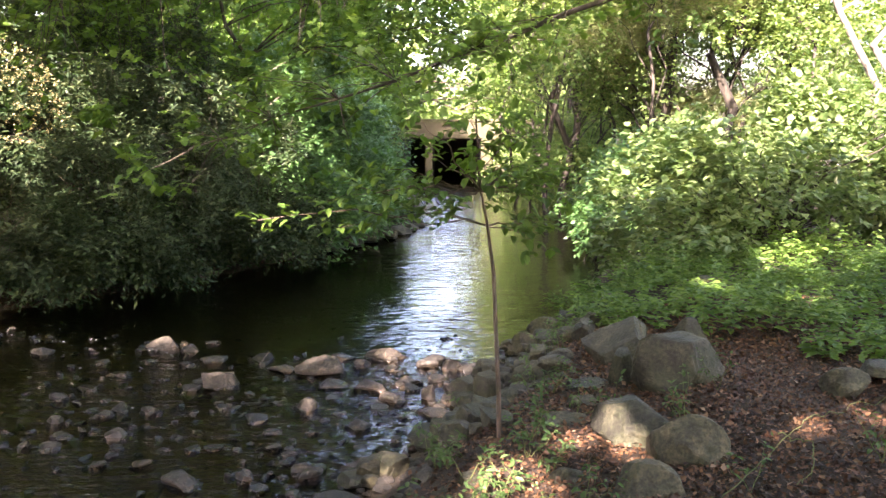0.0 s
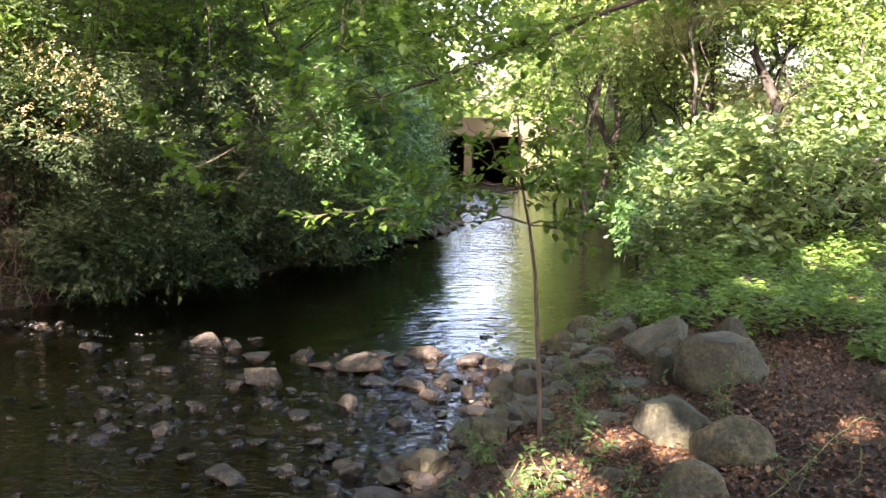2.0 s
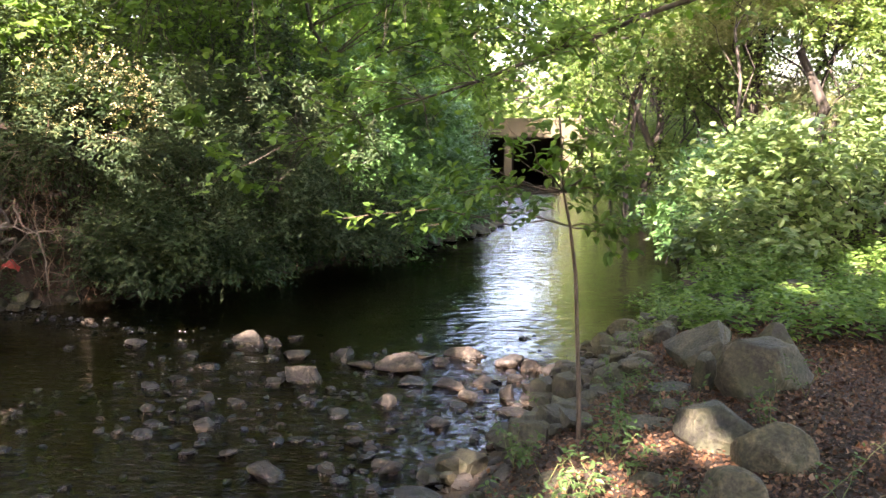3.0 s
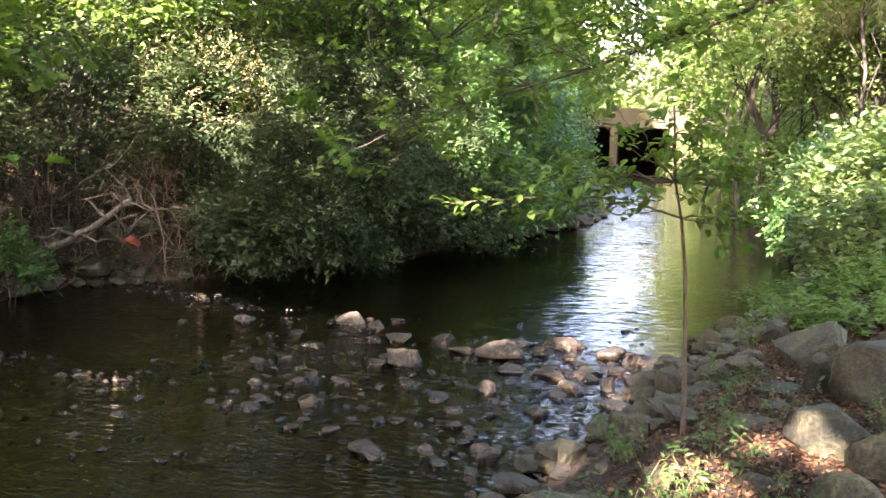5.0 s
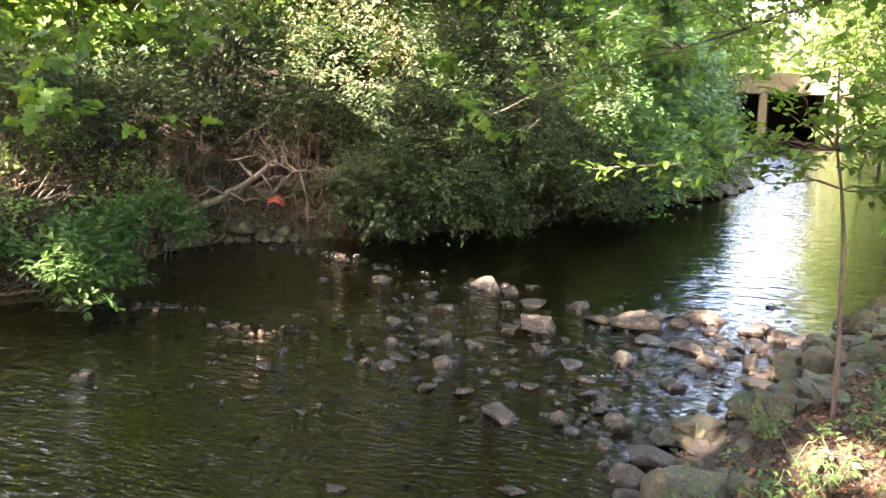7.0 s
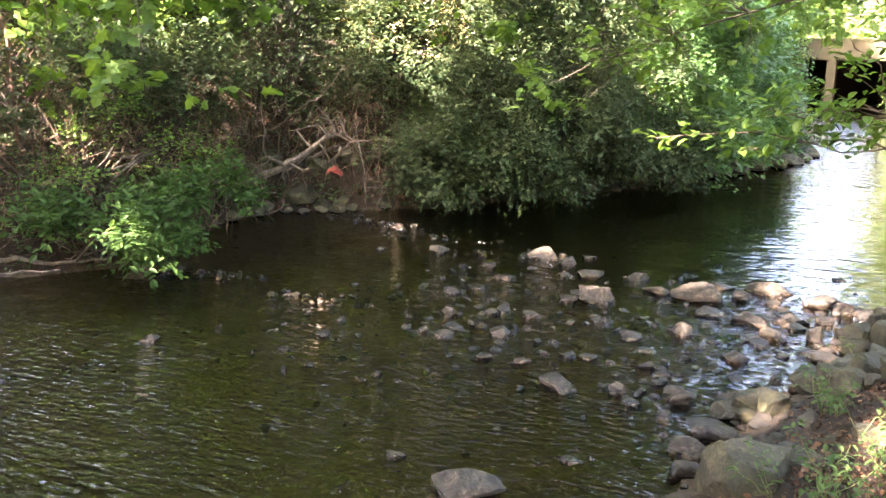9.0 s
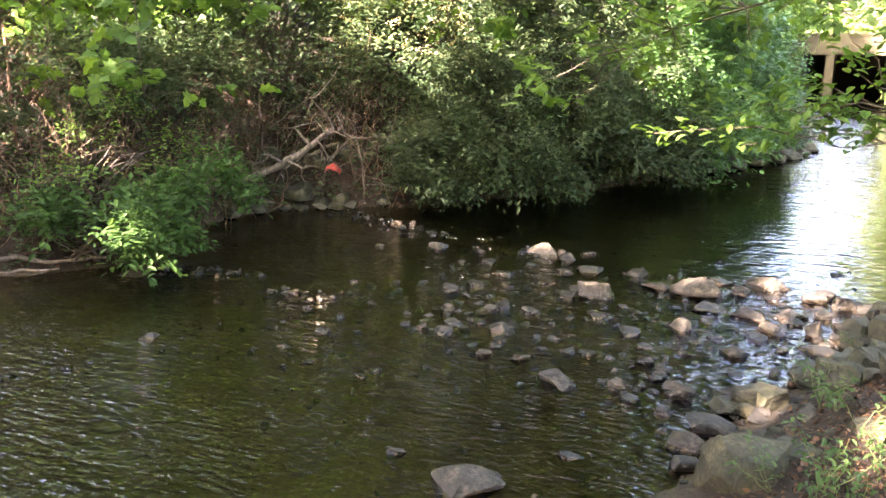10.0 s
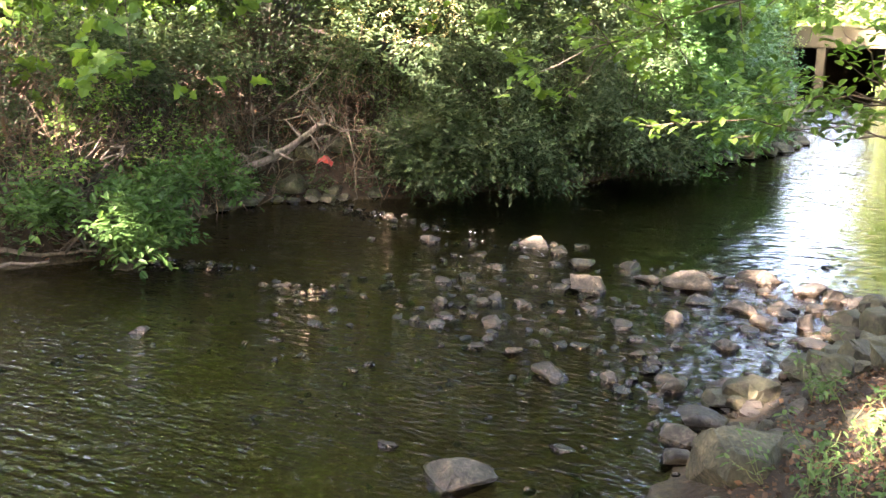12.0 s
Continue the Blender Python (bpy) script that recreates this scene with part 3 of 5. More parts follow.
RIFFLE_MID = [
    (-0.12, 6.76, 0.15, 0.21),
    (-0.08, 6.38, 0.29, 0.07),
    (0.15, 6.82, 0.31, 0.19),
    (-0.12, 7.72, 0.26, 0.14),
    (0.08, 7.65, 0.23, 0.16),
    (0.33, 7.47, 0.30, 0.15),
    (-0.64, 6.06, 0.24, 0.10),
    (-0.85, 5.18, 0.18, 0.13),
    (-1.61, 5.03, 0.26, 0.12),
    (-2.25, 6.42, 0.20, 0.08),
    (-2.61, 6.35, 0.16, 0.08),
    (-2.60, 6.01, 0.06, 0.09),
    (-3.11, 6.76, 0.14, 0.11),
    (-2.71, 5.66, 0.16, 0.08),
    (-2.89, 5.71, 0.10, 0.08),
]
RIFFLE_NEAR = [
    (-1.24, 6.01, 0.15, 0.05),
    (-1.41, 6.23, 0.19, 0.08),
    (-1.69, 6.55, 0.18, 0.07),
    (-1.17, 5.68, 0.13, 0.08),
    (-1.04, 5.56, 0.14, 0.07),
    (-1.72, 5.65, 0.11, 0.06),
    (-1.97, 5.36, 0.15, 0.09),
    (-2.25, 5.35, 0.13, 0.07),
    (-1.58, 5.68, 0.14, 0.05),
    (-2.90, 7.47, 0.25, 0.06),
    (-2.37, 7.80, 0.16, 0.07),
    (0.03, 8.83, 0.14, 0.05),
    (-1.61, 6.94, 0.11, 0.04),
    (-0.75, 7.70, 0.13, 0.06),
    (-1.01, 8.16, 0.16, 0.04),
]
POOL_STONES = [
    (-4.63, 4.64, 0.15, 0.08),
    (-3.52, 5.29, 0.14, 0.07),
    (-3.64, 4.91, 0.15, 0.04),
    (-2.11, 3.76, 0.12, 0.06),
    (-3.54, 6.12, 0.10, 0.05),
    (-2.83, 4.64, 0.10, 0.04),
    (-2.79, 4.79, 0.08, 0.05),
    (-3.39, 4.58, 0.05, 0.05),
    (-1.62, 3.46, 0.38, 0.15),
    (-0.69, 4.44, 0.25, 0.15),
    (-0.66, 4.18, 0.18, 0.13),
    (-0.61, 4.73, 0.29, 0.13),
    (-0.51, 5.24, 0.36, 0.12),
    (-0.88, 5.24, 0.18, 0.10),
    (-1.25, 4.11, 0.15, 0.04),
]
seed = 100
for rows, label in ((RIFFLE_FAR, "grey-brown stream stone standing out of the riffle"), (RIFFLE_MID, "grey-brown stream stone standing out of the riffle"),
                    (RIFFLE_NEAR, "small dark wet stone in shallow water"), (POOL_STONES, "worn stone in the shallow edge of the stream")):
    for x, y, w, h in rows:
        seed += 1
        r = np.random.default_rng(seed)
        me = stone_mesh("stone", seed, (w * 1.02, w * r.uniform(0.6, 0.95), h * 0.98), 4 if w > 0.26 else 3, 14, 0.2)
        me.materials.append(ROCK_STREAM)
        ob = tagged(new("stone", me), label, "stone", "stones in the stream")
        ob.location = (x, y + w * 0.35, -0.005 - 0.26 * h)
        ob.rotation_euler = (0, 0, r.uniform(-0.3, 0.3))

# rocks of the near bank: x, y, foot, width, depth, height, kind, tilt
BOULDERS = [
    (1.52, 5.54, 0.48, 0.64, 0.54, 0.40, "ridge", 0),
    (1.05, 4.69, 0.40, 0.44, 0.35, 0.29, "lit", 0),
    (1.29, 4.40, 0.42, 0.42, 0.34, 0.28, "round", 0),
    (0.97, 3.99, 0.38, 0.34, 0.27, 0.22, "round", 0),
    (1.35, 6.62, 0.30, 0.52, 0.57, 0.43, "slab", -32),
    (1.23, 5.81, 0.36, 0.20, 0.20, 0.32, "ridge", -12),
    (1.94, 6.72, 0.50, 0.27, 0.22, 0.21, "round", 0),
    (0.74, 5.03, 0.30, 0.38, 0.26, 0.18, "slab", -8),
]
BANK_ROCKS = [
    (1.02, 5.90, 0.34, 0.32, 0.25, 0.10, "slab", -10),
    (0.90, 5.44, 0.32, 0.22, 0.18, 0.14, "slab", 0),
    (0.74, 4.71, 0.34, 0.25, 0.18, 0.10, "slab", 0),
    (0.19, 5.43, 0.06, 0.34, 0.27, 0.36, "ridge", 14),
    (0.66, 6.58, 0.08, 0.28, 0.25, 0.31, "round", 0),
    (0.36, 6.74, 0.03, 0.26, 0.23, 0.22, "ridge", 0),
    (0.17, 6.84, 0.00, 0.33, 0.27, 0.18, "ridge", 10),
    (0.38, 7.53, 0.00, 0.28, 0.22, 0.14, "round", 0),
    (1.06, 8.80, 0.03, 0.40, 0.32, 0.22, "round", 8),
    (1.03, 8.26, 0.05, 0.39, 0.31, 0.17, "slab", 0),
    (1.52, 9.12, 0.05, 0.38, 0.30, 0.24, "ridge", 0),
    (0.77, 8.23, 0.02, 0.30, 0.24, 0.21, "round", 0),
]
SHORE_ROCKS = [
    (1.83, 9.21, 0.12, 0.33, 0.29, 0.30, "ridge", 0),
    (-0.35, 4.00, 0.03, 0.49, 0.42, 0.32, "ridge", 8),
    (0.55, 5.58, 0.20, 0.31, 0.25, 0.17, "slab", 6),
    (0.48, 5.24, 0.20, 0.21, 0.17, 0.17, "round", 0),
    (0.81, 6.74, 0.16, 0.35, 0.28, 0.19, "slab", -14),
]
BANK_SMALL = [
    (0.18, 4.37, 0.26, 0.23, 0.19, 0.13, "slab", 0),
    (0.40, 4.44, 0.28, 0.17, 0.13, 0.12, "slab", 10),
    (0.65, 4.22, 0.34, 0.26, 0.21, 0.14, "round", 0),
    (-0.26, 4.61, 0.10, 0.11, 0.09, 0.07, "ridge", 0),
    (-0.17, 4.64, 0.12, 0.11, 0.09, 0.07, "ridge", 0),
    (-0.12, 4.17, 0.16, 0.28, 0.20, 0.13, "slab", 0),
    (0.01, 4.40, 0.20, 0.20, 0.16, 0.10, "ridge", 0),
    (2.54, 5.36, 0.52, 0.29, 0.23, 0.16, "round", 0),
    (2.87, 5.58, 0.56, 0.26, 0.21, 0.10, "slab", 0),
    (2.75, 8.95, 0.56, 0.32, 0.26, 0.10, "slab", 0),
    (0.52, 4.91, 0.24, 0.14, 0.11, 0.11, "round", 0),
    (0.64, 4.77, 0.27, 0.14, 0.11, 0.10, "ridge", 0),
    (0.37, 4.63, 0.22, 0.14, 0.11, 0.12, "slab", 0),
]
seed = 500
for rows, label, group in ((BOULDERS, "large grey granite boulder with faint moss on the leafy bank", "boulders on the bank"),
                           (BANK_ROCKS, "weathered grey-brown rock at the edge of the stream", "rocks of the bank"),
                           (SHORE_ROCKS, "weathered grey-brown rock at the edge of the stream", "rocks of the bank"),
                           (BANK_SMALL, "small weathered rock half buried in the bank", "rocks of the bank")):
    for x, y, z, w, d, h, kind, tilt in rows:
        seed += 1
        name = "boulder" if rows is BOULDERS else "rock"
        me = bank_rock_mesh(name, seed, (w, d, h), kind, tilt, 5 if w > 0.3 else 4)
        me.materials.append(ROCK)
        ob = tagged(new(name, me), label, name, group)
        ob.location = (x, y, z)
fill = np.random.default_rng(41)
for k in range(88):
    y = fill.uniform(4.9, 9.0)
    x = float(np.interp(y, RIGHT_Y, RIGHT_X)) + -0.1 + 0.95 * fill.uniform() ** 1.3
    w = 0.09 + 0.22 * fill.uniform() ** 1.6
    me = bank_rock_mesh("rock", 900 + k, (w, w * fill.uniform(0.7, 1.0), w * fill.uniform(0.35, 0.6)), ("ridge", "slab", "ridge")[k % 3], fill.uniform(-18, 18), 4 if w > 0.2 else 3)
    me.materials.append(ROCK)
    ob = tagged(new("rock", me), "small weathered rock half buried in the bank", "rock", "rocks of the bank")
    ob.location = (x, y, max(-0.01, float(height(x, y)) + 0.01))
    ob.rotation_euler = (0, 0, fill.uniform(0, 6.28))

bar = np.random.default_rng(44)
BAR_LINES = [(-2.9, 8.35, 0.3, 7.35, 0.22, 26), (-1.3, 7.35, 0.25, 6.55, 0.20, 26), (-2.6, 6.4, -1.2, 5.6, 0.28, 12), (-3.4, 7.6, -2.2, 6.9, 0.25, 8), (-1.0, 5.2, -0.5, 4.9, 0.15, 8), (0.3, 7.7, 0.9, 8.6, 0.15, 10)]
for ax, ay, bx, by, wide, count in BAR_LINES:
    for k in range(count):
        f = bar.uniform()
        x, y = ax + (bx - ax) * f + bar.normal() * wide, ay + (by - ay) * f + bar.normal() * wide
        w = 0.05 + 0.14 * bar.uniform() ** 2
        seed += 1
        me = bank_rock_mesh("stone", seed, (w, w * bar.uniform(0.6, 0.95), w * bar.uniform(0.4, 0.75)), ("ridge", "slab")[k % 2], bar.uniform(-20, 20), 3)
        me.materials.append(ROCK_STREAM)
        ob = tagged(new("stone", me), "small angular dark wet stone of the riffle", "stone", "stones in the stream")
        ob.location = (x, y, -0.2 * w + bar.uniform(-0.015, 0.005))
        ob.rotation_euler = (0, 0, bar.uniform(-0.5, 0.5))

# ---------------------------------------------------------------- plants


def moved(buf, base):
    for i, v in enumerate(buf.v):
        buf.v[i] = v - np.asarray(base)
    return buf


def plant(name, label, category, base, wood, green, bark, leaf, group="", names=("branchwork", "foliage")):
    """A top-level plant at its base: the wood and the leaves are its parts."""
    ob = tagged(new(name), label, category, group)
    ob.location = base
    if wood is not None and wood.n:
        part(names[0], moved(wood, base), bark, ob, smooth=True)
    if green is not None and green.n:
        part(names[1], moved(green, base), leaf, ob)
    return ob


def shrub(label, base, lobes, twigs, leaf, length, width, template=SMALL, per=9, twig=0.3, lift=0.05, stems=7, seed=1, bark=None, low=-0.75, clumps=26, flat=1.0, name="shrub", group=""):
    rng = np.random.default_rng(seed)
    base = np.array([base[0], base[1], float(height(base[0], base[1])) - 0.05])
    wood, green = Buf(), Buf()
    for c, r in lobes:
        c, r = np.asarray(c, float), np.asarray(r, float)
        knots, _ = in_lobe(clumps, c, r, rng, 0.3, low)
        for q in knots:
            size = float(np.mean(r)) * rng.uniform(0.22, 0.42)
            p, o = in_lobe(max(8, int(twigs / clumps * rng.uniform(0.5, 1.5))), q, (size, size, size * 0.6), rng, 0.45)
            p[:, 2] = np.maximum(p[:, 2], height(p[:, 0], p[:, 1]) + 0.05)
            p[:, 2] = np.maximum(p[:, 2], 0.08)
            keep = ~sunlit_gap(p)
            p, o = p[keep], o[keep]
            if not len(p):
                continue
            sprays(green, p, o * 0.6 + (q - c) * 0.5 + [0, 0, 0.1], per, twig * rng.uniform(0.7, 1.3), length, width, template, lift, flat, rng)
        for _ in range(stems):
            q = c + unit(rng.normal(size=3)) * r * rng.uniform(0.3, 0.95)
            q[2] = max(q[2], base[2] + 0.2)
            foot = base + [rng.normal() * 0.15, rng.normal() * 0.15, 0]
            tube(wood, bend(foot, q, 7, rng.uniform(0.0, 0.2), rng), rng.uniform(0.008, 0.02), 0.003, 5, 0, rng)
    return plant(name, label, "shrub", base, wood, green, bark or BARK_DARK, leaf, group)


def tree(label, base, tall, trunk_r, crown, twigs, leaf, length, width=0.6, template=SMALL, per=9, twig=0.5, seed=1, bark=None, lean=(0, 0), name="tree", group="", limbs=True, limb=0.32):
    """Trunk, limbs to every part of the crown, and leafy twigs round the limbs' ends."""
    rng = np.random.default_rng(seed)
    base = np.array([base[0], base[1], float(height(base[0], base[1])) - 0.1])
    wood, green = Buf(), Buf()
    top = base + [lean[0], lean[1], tall]
    spine = bend(base, top, 12, 0.0, rng)
    tube(wood, spine, trunk_r, trunk_r * 0.25, 9, 0.04, rng)
    for c, r in crown:
        c = np.asarray(c, float) + [base[0], base[1], 0]
        k = int(np.clip((c[2] - base[2]) / tall * 11 - 2, 1, 10))
        if limbs:
            for _ in range(8):
                line = bend(spine[k], c + rng.normal(size=3) * 0.25, 7, 0.08, rng)
                if not sunlit_gap(line).any():
                    break
            slim = 0.3 if sunlit_gap(line).any() else 1.0
            tube(wood, line, trunk_r * limb * slim, trunk_r * 0.08 * slim, 6, 0, rng)
            for _ in range(3):
                q = c + unit(rng.normal(size=3)) * np.asarray(r) * 0.8
                tube(wood, bend(line[rng.integers(3, 7)], q, 5, 0.05, rng), trunk_r * 0.10, trunk_r * 0.03, 4, 0, rng)
        p, o = in_lobe(twigs, c, r, rng, 0.45)
        p[:, 2] = np.maximum(p[:, 2], height(p[:, 0], p[:, 1]) + 0.2)
        keep = ~sunlit_gap(p)
        p, o = p[keep], o[keep]
        sprays(green, p, o, per, twig, length, width, template, 0.0, 1.0, rng)
    return plant(name, label, "tree", base, wood, green, bark or BARK, leaf, group, ("trunk", "crown"))


def crown_of(seed, low, high, wide, count, size, taper=0.55):
    """Lobes scattered round a trunk between two heights."""
    rng = np.random.default_rng(seed)
    out = []
    for i in range(count):
        a, h = i * 2.4 + rng.uniform(-0.5, 0.5), low + (high - low) * (i + 0.5) / count
        w = wide * (1 - taper * ((h - low) / max(high - low, 0.1)) ** 2) * rng.uniform(0.55, 1.0)
        s = size * rng.uniform(0.75, 1.2)
        out.append(((w * math.cos(a), w * math.sin(a), h), (s, s, s * 0.7)))
    return out


# left bank: a hedge of small-leaved shrubs leaning over the water
HEDGE = [
    (-6.0, 11.2, [((-4.95, 10.75, 0.7), (0.6, 0.6, 0.62)), ((-5.75, 11.1, 2.05), (0.9, 0.8, 0.8)), ((-6.6, 11.9, 3.1), (1.2, 1.0, 1.0))]),
    (-4.9, 12.2, [((-4.5, 11.05, 0.65), (0.95, 0.75, 0.68)), ((-4.9, 12.0, 1.8), (1.1, 0.9, 0.9)), ((-5.2, 12.9, 2.9), (1.2, 1.0, 1.0))]),
    (-3.9, 13.4, [((-3.6, 12.15, 0.65), (0.95, 0.75, 0.68)), ((-4.0, 13.2, 1.8), (1.1, 0.9, 0.9)), ((-4.3, 14.2, 2.8), (1.2, 1.0, 1.0))]),
    (-3.2, 14.4, [((-2.8, 13.45, 0.6), (0.85, 0.7, 0.62)), ((-3.4, 14.6, 1.7), (1.0, 0.9, 0.9))]),
]
for i, (x, y, lobes) in enumerate(HEDGE):
    shrub("dense small-leaved shrub leaning over the dark water", (x, y), lobes, 1000, LEAF_DARK, 0.105, 0.42, seed=20 + i, group="shrubs of the far bank", twig=0.42, clumps=40, stems=18, lift=-0.08, flat=1.8)


def blossoms():
    """Small cream flower heads on the upper side of the sunlit shrub."""
    rng = np.random.default_rng(24)
    base = np.array([-5.7, 11.0, 1.9])
    buf = Buf()
    p, o = in_lobe(420, (-5.7, 10.95, 2.45), (0.95, 0.75, 0.85), rng, 0.25, -0.6)
    sprays(buf, p, o + [0, -0.3, 0.4], 9, 0.11, 0.032, 0.75, SMALL, 0.4, 0.6, rng)
    ob = tagged(new("blossom_spray"), "cream flower heads on the sunlit shrub", "blossom", "blossoms of the far bank")
    ob.location = base
    part("flower_head", moved(buf, base), BLOSSOM, ob)


blossoms()
DOGWOODS = [
    (-2.8, 15.2, [((-2.2, 14.7, 0.85), (0.8, 0.8, 0.75)), ((-2.9, 15.4, 1.9), (1.0, 1.0, 0.9)), ((-3.3, 16.2, 2.9), (1.1, 1.0, 0.9))]),
    (-2.2, 16.9, [((-1.8, 16.5, 1.0), (0.85, 0.9, 0.75)), ((-2.4, 17.0, 2.0), (1.0, 1.0, 0.9)), ((-3.0, 17.8, 3.1), (1.1, 1.0, 0.9))]),
    (-1.7, 18.9, [((-1.75, 18.6, 1.0), (0.7, 0.9, 0.7)), ((-2.3, 19.4, 1.9), (0.9, 1.0, 0.8))]),
    (-2.6, 23.5, [((-2.4, 23.0, 1.2), (0.7, 1.2, 0.9)), ((-2.9, 24.5, 2.1), (1.0, 1.3, 1.2)), ((-3.0, 28.0, 2.0), (1.2, 1.5, 1.2)), ((-4.0, 32.0, 2.2), (1.4, 1.5, 1.5))]),
]
for i, (x, y, lobes) in enumerate(DOGWOODS):
    shrub("fresh green broad-leaved shrub hanging over the stream", (x, y), lobes, 620, LEAF_DOGWOOD, 0.125, 0.55, seed=40 + i, group="shrubs of the far bank", twig=0.45, flat=1.6, clumps=18)
# the hollow and the low bush beside it
shrub("low broad-leaved bush at the water's edge", (-6.7, 6.2), [((-5.9, 5.9, 0.42), (0.34, 0.32, 0.22)), ((-5.8, 6.15, 0.26), (0.26, 0.26, 0.14)), ((-5.95, 6.5, 0.62), (0.36, 0.34, 0.2)), ((-6.15, 7.5, 0.58), (0.34, 0.36, 0.18)), ((-6.8, 5.72, 0.52), (0.18, 0.18, 0.15))], 120, LEAF_ELDER, 0.10, 0.5, OVAL, seed=60, per=7, clumps=12, twig=0.28, flat=1.6)
THICKET = [
    (-7.9, 8.2, [((-7.5, 7.3, 1.7), (0.45, 0.45, 0.4)), ((-7.4, 8.4, 1.7), (0.5, 0.5, 0.45))]),
    (-8.4, 7.0, [((-8.1, 6.9, 1.6), (0.9, 0.8, 1.0))]),
    (-8.0, 8.6, [((-7.7, 8.6, 1.7), (0.9, 0.8, 0.8))]),
    (-7.6, 10.4, [((-7.2, 10.3, 2.0), (1.0, 0.8, 0.8)), ((-7.4, 10.6, 3.0), (1.2, 0.9, 0.8))]),
    (-9.2, 5.4, [((-8.9, 5.3, 1.5), (0.9, 0.8, 1.0))]),
]
for i, (x, y, lobes) in enumerate(THICKET):
    shrub("twiggy half-lit thicket with sparse small leaves", (x, y), lobes, 430, LEAF_DARK, 0.08, 0.5, seed=70 + i, stems=30, group="thicket on the far bank", twig=0.36)
YOUNG_MAPLES = [(-8.9, 7.2, [((-8.5, 7.2, 3.0), (1.0, 0.9, 0.8)), ((-9.9, 7.0, 3.9), (1.0, 0.9, 0.8))]),
                (-8.6, 9.1, [((-8.0, 8.9, 3.1), (1.0, 0.9, 0.8)), ((-8.3, 9.2, 4.2), (1.0, 0.9, 0.8))]),
                (-9.7, 5.5, [((-9.2, 5.6, 2.9), (1.0, 0.9, 0.8)), ((-9.5, 5.9, 4.0), (1.0, 0.9, 0.8))])]
for i, (x, y, lobes) in enumerate(YOUNG_MAPLES):
    tree("young maple with sunlit yellow-green leaves above the thicket", (x, y), 4.6, 0.04, [((c[0] - x, c[1] - y, c[2]), r) for c, r in lobes], 100, LEAF_MAPLE, 0.14, 0.85, seed=75 + i, group="young maples of the far bank", twig=0.4, per=8, name="young_maple")
shrub("sparse sunlit shoots with small yellow-green leaves", (-7.2, 6.5), [((-7.0, 6.4, 0.95), (0.4, 0.4, 0.4)), ((-7.0, 6.9, 1.2), (0.5, 0.4, 0.4)), ((-6.7, 7.4, 1.0), (0.4, 0.4, 0.35))], 70, LEAF_NETTLE, 0.055, 0.6, OVAL, seed=62, per=6, clumps=9, twig=0.3)

# trees of the far bank
FAR_BANK_TREES = [(-7.3, 12.8, 8.5), (-5.8, 16.4, 12.5), (-5.2, 20.5, 15.0), (-10.0, 9.0, 9.5), (-11.0, 4.8, 9.0), (-11.2, 12.6, 11.0), (-13.0, 16.5, 12.0), (-14.0, 9.5, 11.0), (-5.0, 27.0, 12.0), (-4.6, 31.0, 8.5), (-3.9, 30.0, 9.5)]
for i, (x, y, h) in enumerate(FAR_BANK_TREES):
    tree("slender broad-leaved tree above the shrubs of the far bank", (x, y), h, 0.13, crown_of(80 + i, 2.8, h, 1.8, 14, 1.15), 165, LEAF_MAPLE, 0.16, 0.75, seed=80 + i, group="trees of the far bank", twig=0.5)

# right bank: knotweed
shrub("tall leafy knotweed bush with large pale sunlit leaves", (4.2, 11.6),
      [((2.7, 11.0, 1.0), (0.85, 0.9, 0.75)), ((3.9, 11.2, 1.35), (1.1, 1.0, 1.0)), ((5.5, 12.2, 1.5), (1.2, 1.0, 1.1)), ((7.0, 12.3, 1.6), (1.2, 1.0, 1.1)), ((3.5, 12.4, 1.2), (1.1, 1.0, 1.0)), ((5.0, 12.6, 1.6), (1.4, 1.0, 1.1)), ((7.0, 12.8, 1.7), (1.4, 1.0, 1.1))],
      420, LEAF_WEED, 0.128, 0.72, OVAL, per=7, seed=90, twig=0.4, stems=14, flat=1.4, clumps=22)
shrub("green bush leaning from the near bank over the stream", (2.7, 14.4), [((3.0, 14.2, 0.9), (0.8, 1.0, 0.75)), ((3.8, 16.5, 1.0), (0.9, 1.3, 0.8)), ((4.6, 19.5, 1.0), (1.0, 1.6, 0.9))], 700, LEAF_DOGWOOD, 0.11, 0.6, seed=95)


